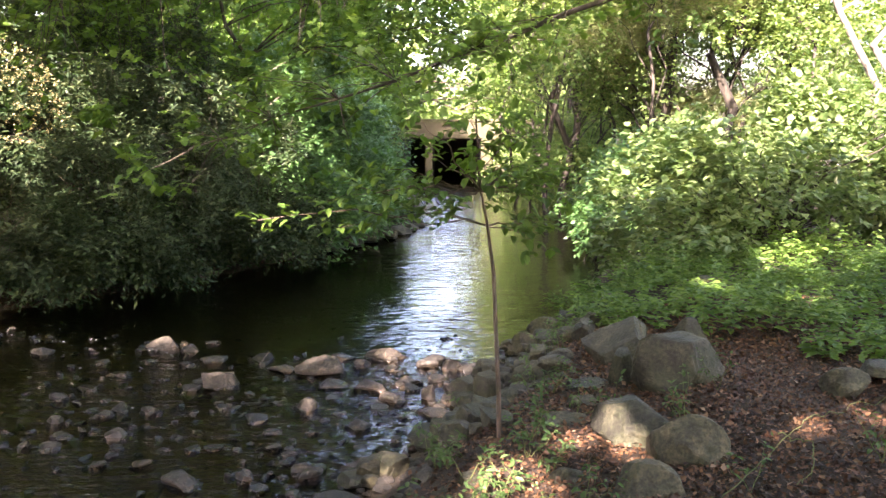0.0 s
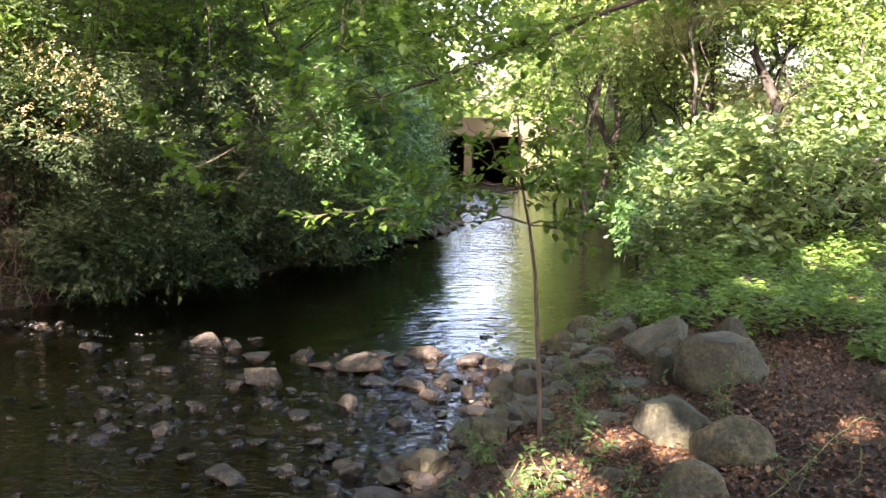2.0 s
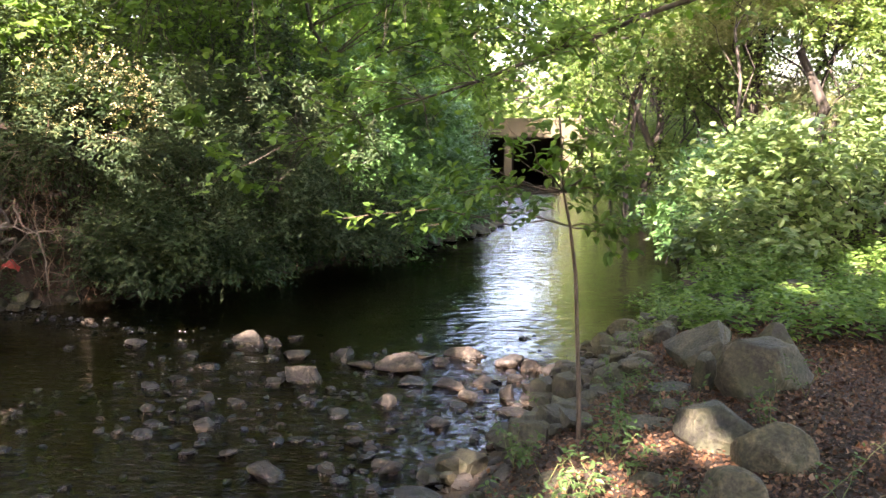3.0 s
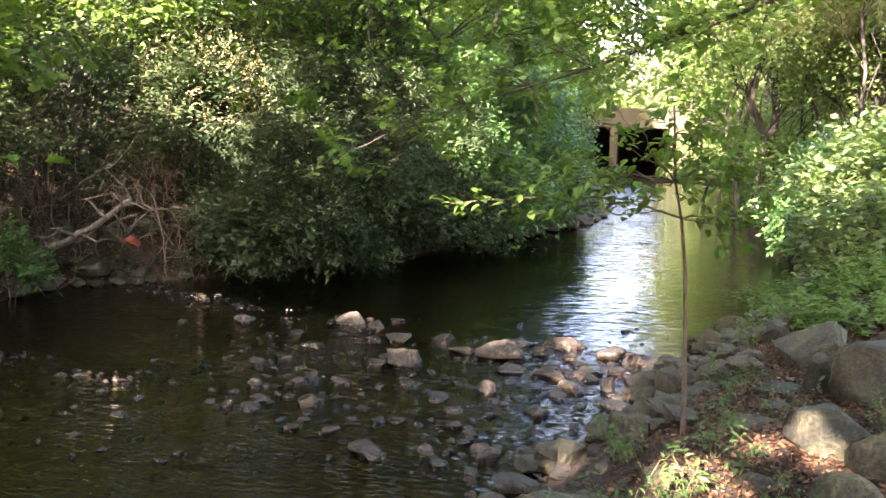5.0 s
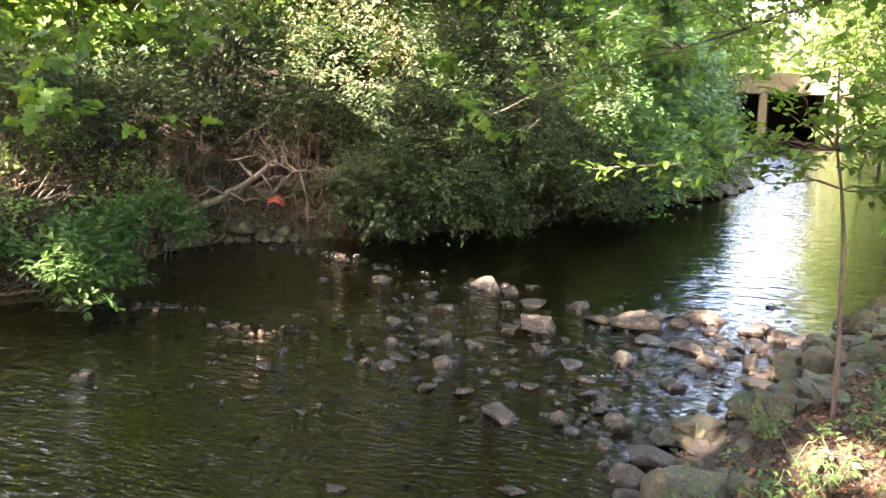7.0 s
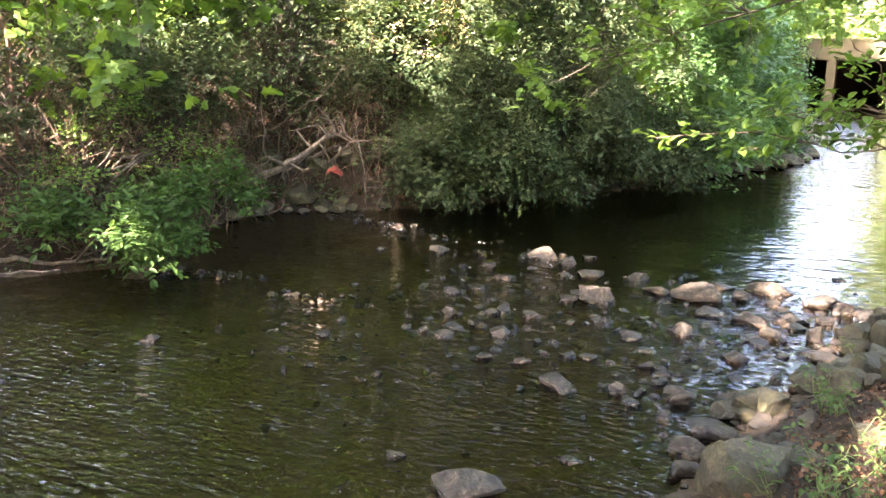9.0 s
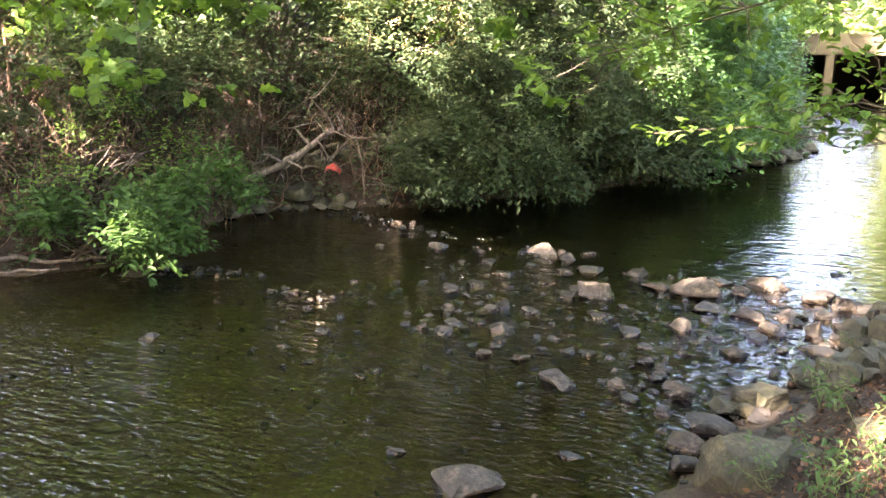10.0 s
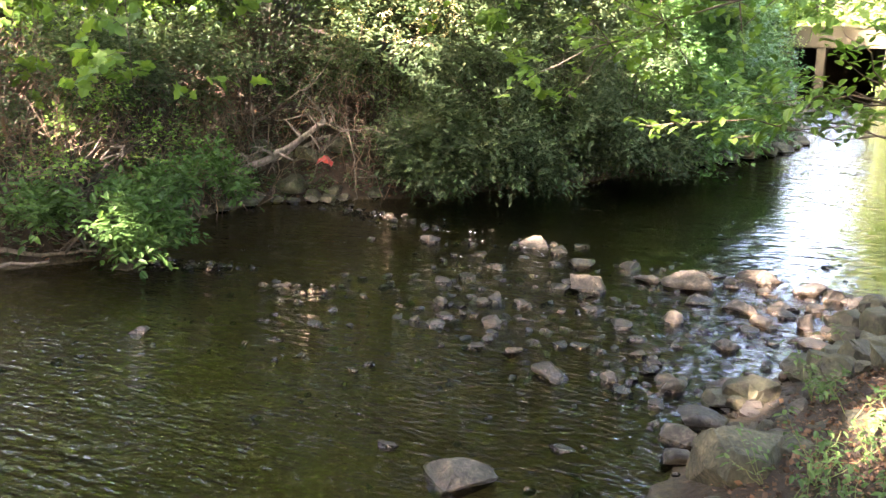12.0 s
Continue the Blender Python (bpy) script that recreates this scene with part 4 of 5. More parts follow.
def undergrowth():
    """Nettle-like plants: upright stalks with pairs of drooping leaves, a little over knee height at most."""
    rng = np.random.default_rng(5)
    green = Buf()
    n = 2300
    x, y = rng.uniform(1.0, 7.5, n), rng.uniform(5.6, 11.0, n)
    edge = 1.35 + 0.25 * np.sin(y * 2.1) + np.clip(7.6 - y, 0, 9) * 0.85
    keep = (x > edge) & (rng.uniform(size=n) < 0.35 + smooth01((x - edge) / 0.5))
    x, y = x[keep], y[keep]
    n = len(x)
    z = height(x, y)
    tall = rng.uniform(0.14, 0.50, n) * np.clip((x - edge[keep]) * 0.9 + 0.5, 0.4, 1.0)
    tall *= np.clip(0.75 + 0.7 * np.sin(1.9 * x + 0.7 * np.sin(2.3 * y)) * np.sin(2.4 * y + 1.1), 0.35, 1.5)
    tip = rng.normal(size=(n, 2)) * 0.06
    per = 12
    k = np.repeat(np.arange(n), per)
    s = np.tile(np.linspace(0.25, 1.0, per), n)
    ang = rng.uniform(0, 6.28, n)[k] + np.tile(np.arange(per) * 1.9, n)
    pos = np.stack([x[k] + tip[k, 0] * s, y[k] + tip[k, 1] * s, z[k] + tall[k] * s], -1)
    d = np.stack([np.cos(ang), np.sin(ang), 0.25 - 0.5 * rng.uniform(size=len(k))], -1)
    nrm = np.array([0, 0, 1.0]) + rng.normal(size=(len(k), 3)) * 0.3
    leaves(green, pos, d, nrm, rng.uniform(0.06, 0.13, len(k)) * (1.15 - 0.5 * s), 0.55, OVAL)
    return tagged(part("undergrowth", green, LEAF_NETTLE), "knee-high green nettles and weeds on the bank", "weeds", kind="stuff")


undergrowth()


def leaf_litter():
    rng = np.random.default_rng(6)
    buf = Buf()
    n = 90000
    x, y = rng.uniform(-0.5, 4.4, n), rng.uniform(2.9, 8.3, n)
    x, y = np.append(x, rng.uniform(-3.0, 8.0, 60000)), np.append(y, rng.uniform(-6.0, 3.4, 60000))
    n = len(x)
    keep = (x - np.interp(y, RIGHT_Y, RIGHT_X)) > 0.25 + rng.uniform(0, 0.8, n)
    x, y = x[keep], y[keep]
    pos = np.stack([x, y, height(x, y) + rng.uniform(0.004, 0.03, len(x))], -1)
    d = np.stack([*rng.normal(size=(2, len(x))), rng.normal(size=len(x)) * 0.45], -1)
    nrm = np.array([0, 0, 1.0]) + rng.normal(size=(len(x), 3)) * 0.5
    leaves(buf, pos, d, nrm, 0.012 + 0.034 * rng.uniform(size=len(x)) ** 2, 0.75, SMALL)
    return tagged(part("leaf_litter", buf, LITTER), "brown dead leaves lying on the bank path", "leaf litter", kind="stuff")


leaf_litter()

# the sapling between stream and boulders
def sapling():
    rng = np.random.default_rng(8)
    base = np.array([0.32, 4.86, 0.27])
    wood, green = Buf(), Buf()
    spine = np.array([base, (0.315, 4.88, 0.65), (0.30, 4.92, 1.0), (0.285, 4.96, 1.35), (0.25, 5.0, 1.62), (0.21, 5.02, 1.82), (0.18, 5.05, 2.25)])
    tube(wood, spine, 0.017, 0.006, 8, 0.05, rng)
    branches = []
    for x, y, z in [(-1.02, 4.75, 1.68), (-0.72, 5.15, 1.74), (-0.5, 4.75, 1.82), (-0.3, 5.15, 1.70), (-0.35, 4.9, 1.95), (0.12, 5.35, 2.05), (0.48, 4.9, 1.80), (0.66, 5.1, 1.62), (0.4, 4.65, 1.98),
                    (0.60, 5.2, 1.95), (-0.12, 4.9, 2.06), (0.5, 5.0, 1.56), (0.35, 5.2, 2.1), (-0.15, 5.1, 1.85), (0.25, 4.8, 1.9), (0.55, 4.85, 2.0), (0.68, 5.0, 1.85), (0.3, 5.3, 1.75), (0.1, 4.8, 1.75), (-0.6, 4.9, 1.62),
                    (-0.2, 4.8, 2.28), (0.15, 4.9, 2.34), (0.35, 5.0, 2.28), (0.48, 5.1, 2.15), (0.28, 5.2, 2.2)]:
        e = np.array([x, y, z])
        k = 4 if z < 1.72 else 5
        line = bend(spine[k], e, 8, 0.05, rng)
        branch = Buf()
        tube(branch, line, 0.006, 0.0015, 5, 0, rng)
        branches.append(branch)
        n = 6 if abs(x) > 0.45 else 4
        p = line[-n:] + rng.normal(size=(n, 3)) * 0.02
        sprays(green, p, np.tile(e - spine[k], (n, 1)) * [1, 1, 0.1], 8, 0.18, 0.082, 0.62, OVAL, 0.06, 3.2, rng)
    ob = plant("sapling", "slim young tree with thin brown stem and flat leaf sprays", "sapling", base, wood, green, BARK_SAPLING, LEAF_MAPLE, "", ("trunk", "foliage"))
    for branch in branches:
        part("branch", moved(branch, base), BARK_SAPLING, ob, smooth=True)
    return ob


sapling()


# maple whose long branch hangs into view
def maple():
    rng = np.random.default_rng(9)
    base = np.array([5.4, 4.6, float(height(5.4, 4.6)) - 0.1])
    wood, green = Buf(), Buf()
    spine = bend(base, (5.2, 4.8, 8.5), 10, 0.0, rng)
    tube(wood, spine, 0.19, 0.06, 10, 0.03, rng)
    limb = np.array([spine[4], (3.6, 5.8, 4.1), (2.2, 6.3, 3.55), (1.41, 6.52, 3.18), (0.88, 6.49, 3.0), (0.47, 6.47, 2.83), (0.18, 6.45, 2.73), (-0.35, 6.42, 2.52), (-0.76, 6.41, 2.39), (-1.25, 6.39, 2.25), (-1.62, 6.36, 2.10)])
    tube(wood, limb, 0.032, 0.003, 7, 0.04, rng)
    upper = np.array([spine[5], (3.4, 6.2, 4.8), (2.0, 7.2, 4.5), (0.8, 7.6, 4.2), (-0.2, 7.7, 4.0), (-1.0, 7.7, 3.9), (-1.8, 7.6, 3.8), (-2.5, 7.5, 3.7), (-3.2, 7.6, 3.6)])
    tube(wood, upper, 0.04, 0.005, 7, 0.04, rng)
    for stem, first, count in ((limb, 3, 11), (upper, 2, 26)):
        for k in range(first, len(stem)):
            for j in range(count):
                e = stem[k] + np.array([rng.uniform(-0.75, 0.3), rng.uniform(-0.7, 0.7), rng.uniform(-0.5, 0.35) if stem is limb else rng.uniform(-1.3, 0.1)])
                line = bend(stem[k], e, 5, 0.05, rng)
                tube(wood, line, 0.005, 0.0015, 4, 0, rng)
                sprays(green, line[1:], np.tile(e - stem[k], (4, 1)) * [1, 1, 0.2], 4, 0.18, 0.082, 0.95, MAPLE, 0.0, 1.9, rng)
    for j in range(70):
        e = np.array([rng.uniform(-0.9, 1.0), rng.uniform(6.6, 7.9), rng.uniform(3.0, 3.75)])
        k = int(np.argmin(np.abs(upper[:, 0] - e[0])))
        line = bend(upper[k], e, 5, 0.05, rng)
        tube(wood, line, 0.005, 0.0015, 4, 0, rng)
        sprays(green, line[2:], np.tile(e - upper[k], (3, 1)) * [1, 1, 0.2], 5, 0.2, 0.09, 0.95, MAPLE, 0.0, 1.9, rng)
    for c, r in crown_of(9, 4.8, 8.5, 2.0, 8, 1.3):
        c = np.array(c) + [7.6, 4.2, 0]
        tube(wood, bend(spine[5], c, 6, 0.1, rng), 0.05, 0.01, 5, 0, rng)
        p, o = in_lobe(260, c, r, rng, 0.45)
        keep = ~sunlit_gap(p)
        sprays(green, p[keep], o[keep], 8, 0.5, 0.13, 0.9, SMALL, 0.0, 1.0, rng)
    return plant("maple_tree", "maple with a long thin branch of lobed leaves over the stream", "tree", base, wood, green, BARK, LEAF_MAPLE, "", ("trunk", "crown"))


maple()

# two big trees with unseen crowns, added to roof and shade the stream
def roof_tree(label, base, tall, lobes, seed, twigs=270):
    shifted = [((x - base[0], y - base[1], z), (r, r, r * 0.62)) for x, y, z, r in lobes]
    tree(label, base, tall, 0.22, shifted, twigs, LEAF_MAPLE, 0.22, 0.85, seed=seed, group="shade trees", twig=0.55, per=6)


roof_tree("big broad-leaved tree with an unseen crown added to shade the stream", (-9.0, 7.4), 8.0, [(-5.8, 8.0, 7.2, 1.3), (-4.4, 10.0, 7.2, 1.4), (-3.2, 10.6, 6.6, 1.4), (-6.0, 10.6, 6.6, 1.3), (-5.4, 12.6, 6.4, 1.5), (-2.6, 12.0, 7.6, 1.5), (-7.6, 8.0, 7.4, 1.5), (-3.4, 14.6, 6.6, 1.5), (-3.4, 8.2, 5.6, 1.3), (-2.2, 10.2, 6.0, 1.4), (-0.8, 8.6, 6.4, 1.3), (-3.0, 12.4, 5.8, 1.3), (-1.2, 12.6, 6.8, 1.3), (-4.2, 5.6, 5.8, 1.1)], 201)
roof_tree("big broad-leaved tree with an unseen crown added to shade the stream", (5.6, 8.2), 8.0, [(2.6, 6.8, 6.6, 1.4), (1.0, 8.2, 7.2, 1.5), (3.2, 9.6, 6.8, 1.3), (-0.4, 5.2, 7.6, 1.4), (0.4, 11.0, 8.0, 1.4), (3.0, 12.6, 8.2, 1.4), (5.0, 7.0, 7.0, 1.5), (2.6, 3.2, 4.9, 1.3), (4.2, 2.2, 4.6, 1.4), (0.8, 2.2, 4.9, 1.3), (3.6, 4.2, 4.6, 1.2), (-0.6, 0.6, 5.4, 1.4), (1.6, 0.2, 4.8, 1.4), (5.4, 4.0, 4.4, 1.3), (6.6, 5.4, 5.6, 1.4), (7.4, 8.4, 5.8, 1.4)], 202)

# unseen crown placed between the sun and the far hedge to shade it
roof_tree("leaning broad-leaved tree with an unseen crown added to shade the far side", (-8.8, 3.0), 8.0, [(-6.3, 3.0, 5.2, 1.3), (-5.0, 3.8, 5.4, 1.3), (-3.6, 4.6, 6.0, 1.4), (-4.6, 6.2, 7.4, 1.4), (-3.2, 6.6, 7.8, 1.4), (-1.9, 6.8, 8.0, 1.4), (-5.7, 5.2, 7.0, 1.1), (-7.2, 1.6, 5.6, 1.3)], 203)

tree("slender leaning tree with an airy bough over the stream", (-3.9, 15.8), 5.2, 0.06, [((x + 3.9, y - 15.8, z), (r, r, r * 0.7)) for x, y, z, r in [(-2.3, 15.6, 4.0, 0.8), (-1.3, 15.5, 3.8, 0.75), (-0.55, 15.6, 3.6, 0.7), (0.2, 15.8, 3.9, 0.65), (-0.6, 15.7, 4.4, 0.8), (-2.0, 15.8, 4.9, 0.9), (0.0, 15.6, 4.5, 0.7), (-1.2, 15.6, 4.8, 0.8)]], 95, LEAF_MAPLE, 0.115, 0.8, seed=206, twig=0.42, per=7)

# woods behind the bridge and right bank
WOODS = [(2.45, 20.3, 9), (2.95, 21.3, 8), (3.6, 24.0, 9), (7.4, 22.4, 12), (8.0, 26.0, 13), (6.4, 30.0, 12), (10.5, 28.0, 13), (13.5, 25.0, 13), (5.0, 36.0, 12), (-5.4, 33.0, 9), (-6.0, 40.0, 10), (13.0, 33.0, 14), (16.5, 29.0, 14),
         (4.4, 28.0, 10), (6.0, 19.0, 9), (6.9, 25.0, 11)]
for i, (x, y, h) in enumerate(WOODS):
    tree("sunlit woodland tree with thin dark trunk and yellow-green leaves", (x, y), h, 0.07 + 0.03 * (i % 3), crown_of(120 + i, 2.8, h, 2.3, 13, 0.8), 105, LEAF_FAR, 0.105, 0.75, seed=120 + i, group="woodland trees", twig=0.55, bark=BARK_DARK, limb=0.17)
for i, (x, y, h) in enumerate([(3.6, 49.5, 13.5), (6.4, 50.5, 15.0), (9.6, 50.0, 14.0), (5.0, 54.0, 16.0)]):
    tree("tall sunlit tree behind the bridge with yellow-green leaves", (x, y), h, 0.14, crown_of(320 + i, 3.0, h, 2.4, 16, 1.35, 0.3), 110, LEAF_FAR, 0.26, 0.8, seed=320 + i, group="woodland trees", twig=0.7, per=6, bark=BARK_DARK)
PALE = [(8.9, 17.6, -1.5), (10.0, 18.4, -1.2)]
for i, (x, y, l) in enumerate(PALE):
    tree("pale grey-barked leaning tree in the sunlit woods", (x + 0.25, y), 11, 0.095, crown_of(150 + i, 6.5, 11, 2.0, 8, 1.3), 160, LEAF_FAR, 0.15, 0.75, seed=150 + i, lean=(l * 2.6, 0), bark=BARK_PALE, group="pale trees")
SLIM = [(1.9, 24.5), (2.6, 26.0), (3.2, 22.5), (4.0, 20.8), (4.6, 25.5), (5.6, 21.0), (6.8, 20.0), (8.2, 21.2), (8.9, 24.0), (4.1, 18.4), (7.7, 19.0), (5.1, 27.5), (3.4, 29.0)]
for i, (x, y) in enumerate(SLIM):
    tree("slender bare-stemmed young tree in the sunlit woods", (x, y), 8.0, 0.045, crown_of(160 + i, 4.2, 8.0, 1.3, 6, 0.8), 90, LEAF_FAR, 0.14, 0.75, seed=260 + i, lean=(0.3 * math.sin(i * 2.0), 0.2), group="slender young trees", twig=0.5, bark=BARK_DARK)
roof_tree("leafy tree reaching over the water before the bridge", (-3.9, 32.4), 7.0, [(-2.4, 32.4, 4.2, 1.2), (-1.7, 32.6, 3.3, 0.7), (2.3, 33.0, 3.8, 0.8), (3.0, 33.0, 4.4, 1.0), (2.7, 32.6, 2.9, 0.8), (-3.4, 32.0, 5.6, 1.3)], 204, 110)
tree("pine with soft pale needles on level boughs", (4.9, 20.4), 10.0, 0.14, [((1.3 * math.cos(a), 1.3 * math.sin(a), 2.6 + 0.42 * a), (0.95, 0.95, 0.28)) for a in np.arange(0, 15, 0.9)], 280, LEAF_PINE, 0.13, 0.15, seed=281, per=16, twig=0.4, name="pine_tree", bark=BARK_DARK)
UNDERSTORY = [(4.2, 22.0, 1.6), (3.6, 27.0, 1.5), (3.4, 31.5, 1.6), (6.5, 21.0, 1.8), (9.0, 21.5, 2.0), (11.5, 20.0, 2.2), (10.2, 21.0, 1.8), (5.8, 33.0, 2.0), (3.0, 34.5, 1.3), (13.0, 23.0, 2.2), (-3.6, 35.0, 1.6)]
for i, (x, y, r) in enumerate(UNDERSTORY):
    shrub("sunlit understory bush in the woods", (x, y), [((x, y, height(x, y) + r * 0.55), (r, r, r * 0.7)), ((x + r * 0.7, y + 0.8, height(x, y) + r * 0.8), (r * 0.8, r * 0.8, r * 0.7))], 460, LEAF_FAR, 0.11, 0.65, seed=230 + i, group="understory bushes", twig=0.45, clumps=16)

# unseen trees added round and behind the path; their crowns shade the near water
SHADE = [(0.0, -7.2, 11.4), (-11.4, -6.2, 13.2), (-8.9, -7.2, 13.8), (-10.4, -4.8, 8.6), (-4.5, -5.2, 10.2), (-5.2, -12.5, 14.5), (3.2, -6.0, 9.2), (-0.5, -12.0, 12.6), (-13.0, -13.0, 14.0), (-6.6, -8.2, 12.0)]
for i, (x, y, h) in enumerate(SHADE):
    tree("tall unseen broad-leaved tree added to shade the stream", (x, y), h, 0.2, [((c[0] + (2.1 if i == 4 else 0.0), c[1], c[2]), r) for c, r in crown_of(170 + (i - 3) % 40, 6.5 if i < 3 else 2.8, h - 0.8, 2.6 if i < 3 else 3.3, 14, 1.45, 0.2)], 210, LEAF_MAPLE, 0.24, 0.8, seed=170 + i, group="shade trees", twig=0.6, per=6, limb=0.14)

# a ring of more distant woods closes the place
kinds = [tree("distant woodland tree in full leaf", (60.0 + 6 * i, 40.0), 13, 0.2, crown_of(190 + i, 1.0, 13, 3.2, 14, 2.2), 42, LEAF_FAR, 0.6, 0.8, seed=190 + i, group="distant woods", twig=0.8, per=6) for i in range(3)]
ring = np.random.default_rng(31)
for i in range(60):
    a = ring.uniform(0, 2 * math.pi)
    r = ring.uniform(28, 60)
    x, y = r * math.sin(a), r * math.cos(a)
    if abs(x - 1) < 5 and y > 0 or (0 < y < 62 and -6 < x < 26):
        continue
    copy_thing(kinds[i % 3], pose(x, y, float(height(x, y)) - 0.1, 0, 0, ring.uniform(0, 360)))
for x, y, s in [(-7, 58, 0), (-3.5, 60, 1), (-0.5, 64, 0), (5.2, 61, 2), (-2.2, 53, 0), (1.2, 54, 1), (6.5, 60, 0), (22, 52, 0), (-11, 52, 1), (-10, 44, 0)]:
    copy_thing(kinds[s], pose(x, y, float(height(x, y)) - (9.0 if y < 55 and abs(x) < 4 else 6.0 if abs(x) < 2 else 2.6 if -5 < x < 4 else 0.1), 0, 0, x * 40))

# ---------------------------------------------------------------- far bank details
seed = 700
FAR_BANK_ROCKS = [(-2.15, 15.3, 0.5), (-1.75, 15.9, 0.55), (-1.45, 16.5, 0.45), (-1.1, 17.1, 0.4), (-0.85, 17.8, 0.4), (-0.7, 18.5, 0.35), (-0.6, 19.3, 0.4), (-2.7, 14.2, 0.3),
                  (-6.6, 9.6, 0.45), (-6.1, 9.9, 0.3), (-6.9, 9.2, 0.4), (-6.5, 10.0, 0.35), (-6.9, 8.6, 0.3), (-6.2, 10.3, 0.4), (-7.1, 9.7, 0.35), (-5.6, 10.2, 0.25),
                  (-7.0, 9.55, 0.3), (-6.75, 9.8, 0.25), (-6.45, 9.75, 0.22), (-6.3, 9.7, 0.28), (-6.6, 9.35, 0.2), (-6.2, 9.6, 0.2), (-6.0, 9.65, 0.22), (-6.8, 9.0, 0.25), (-6.4, 9.4, 0.18), (-5.9, 9.85, 0.2), (-7.2, 9.3, 0.22), (-6.9, 9.75, 0.2)]
for x, y, w in FAR_BANK_ROCKS:
    seed += 1
    me = stone_mesh("rock", seed, (w, w * 0.8, w * 0.5), 4, 9, 0.12)
    me.materials.append(ROCK)
    ob = tagged(new("rock", me), "grey rock at the foot of the far bank", "rock", "rocks of the far bank")
    ob.location = (x, y, max(0.0, float(height(x, y)) - 0.03))


def dead_branch(label, pts, r0, r1, twigs, seed):
    """A bare grey branch with broken side twigs."""
    rng = np.random.default_rng(seed)
    base = np.asarray(pts[0], float)
    main, sides = Buf(), []
    line = np.concatenate([bend(a, b, 5, 0.0, rng)[:-1] for a, b in zip(pts[:-1], pts[1:])] + [np.asarray([pts[-1]], float)])
    tube(main, line, r0, r1, 7, 0.06, rng)
    for _ in range(twigs):
        k = rng.integers(2, len(line))
        e = line[k] + rng.normal(size=3) * [0.3, 0.25, 0.25]
        e[2] = max(e[2], 0.05)
        side = Buf()
        mid = bend(line[k], e, 6, rng.uniform(-0.15, 0.15), rng)
        tube(side, mid, r1 * 0.8, 0.002, 4, 0, rng)
        for _ in range(2):
            tube(side, bend(mid[3], mid[3] + rng.normal(size=3) * 0.14, 4, 0, rng), r1 * 0.4, 0.001, 4, 0, rng)
        sides.append(side)
    ob = tagged(new("dead_branch"), label, "branch")
    ob.location = base
    part("limb", moved(main, base), TWIG_DEAD, ob, smooth=True)
    for side in sides:
        part("twig", moved(side, base), TWIG_DEAD, ob, smooth=True)
    return ob


dead_branch("bleached fallen branch leaning on the far bank", [(-7.2, 8.5, 0.42), (-6.68, 8.6, 0.47), (-6.35, 8.78, 0.64), (-6.06, 8.97, 0.84), (-5.74, 9.18, 1.12)], 0.06, 0.028, 14, 1)
dead_branch("tangle of bare grey twigs over the hollow", [(-6.6, 10.1, 0.4), (-6.0, 10.0, 0.9), (-5.4, 9.9, 0.95), (-5.0, 10.0, 0.75)], 0.014, 0.006, 16, 2)
dead_branch("tangle of bare grey twigs over the hollow", [(-6.3, 10.2, 1.2), (-5.8, 9.9, 0.8), (-5.65, 9.75, 0.35), (-5.6, 9.7, 0.1)], 0.014, 0.005, 8, 3)
dead_branch("bare driftwood root lying along the water's edge", [(-8.2, 5.6, 0.25), (-7.5, 5.8, 0.14), (-7.0, 6.0, 0.12), (-6.5, 6.2, 0.16)], 0.04, 0.012, 8, 4)
dead_branch("bare driftwood root lying along the water's edge", [(-8.4, 6.0, 0.4), (-7.6, 6.2, 0.24), (-7.0, 6.3, 0.22), (-6.4, 6.5, 0.28)], 0.05, 0.015, 7, 5)
dead_branch("bare driftwood root lying along the water's edge", [(-7.9, 5.15, 0.24), (-7.3, 5.45, 0.15), (-6.8, 5.75, 0.10), (-6.35, 6.0, 0.14)], 0.036, 0.012, 5, 9)
dead_branch("bare driftwood root lying along the water's edge", [(-7.7, 4.85, 0.14), (-7.05, 5.3, 0.07), (-6.55, 5.62, 0.10)], 0.028, 0.010, 4, 10)
dead_branch("bleached broken stick lodged in the hollow", [(-6.55, 9.95, 0.66), (-6.35, 9.95, 0.78), (-6.15, 9.98, 0.84)], 0.028, 0.02, 2, 6)
dead_branch("tangle of bare grey twigs over the hollow", [(-7.2, 9.9, 1.0), (-6.7, 9.8, 1.3), (-6.2, 9.7, 1.55), (-5.9, 9.7, 1.9)], 0.016, 0.005, 14, 7)
dead_branch("tangle of bare grey twigs over the hollow", [(-7.0, 9.5, 0.7), (-6.9, 9.3, 1.2), (-6.8, 9.2, 1.7)], 0.012, 0.004, 10, 8)
# red plastic scrap caught in the hollow
scrap = bmesh.new()
bmesh.ops.create_grid(scrap, x_segments=8, y_segments=5, size=0.5)
for v in scrap.verts:
    v.co = Vector((v.co.x * 0.19, v.co.y * 0.10, 0.05 * noise.noise(v.co * 3.0) + 0.03 * math.cos(v.co.x * 5)))
bmesh.ops.solidify(scrap, geom=scrap.faces[:], thickness=0.006)
red = tagged(part("plastic_scrap", scrap, RED_PLASTIC, smooth=True), "crumpled red plastic scrap among the stones", "litter")
red.matrix_world = pose(-5.86, 9.35, 0.60, 35, 10, 15)


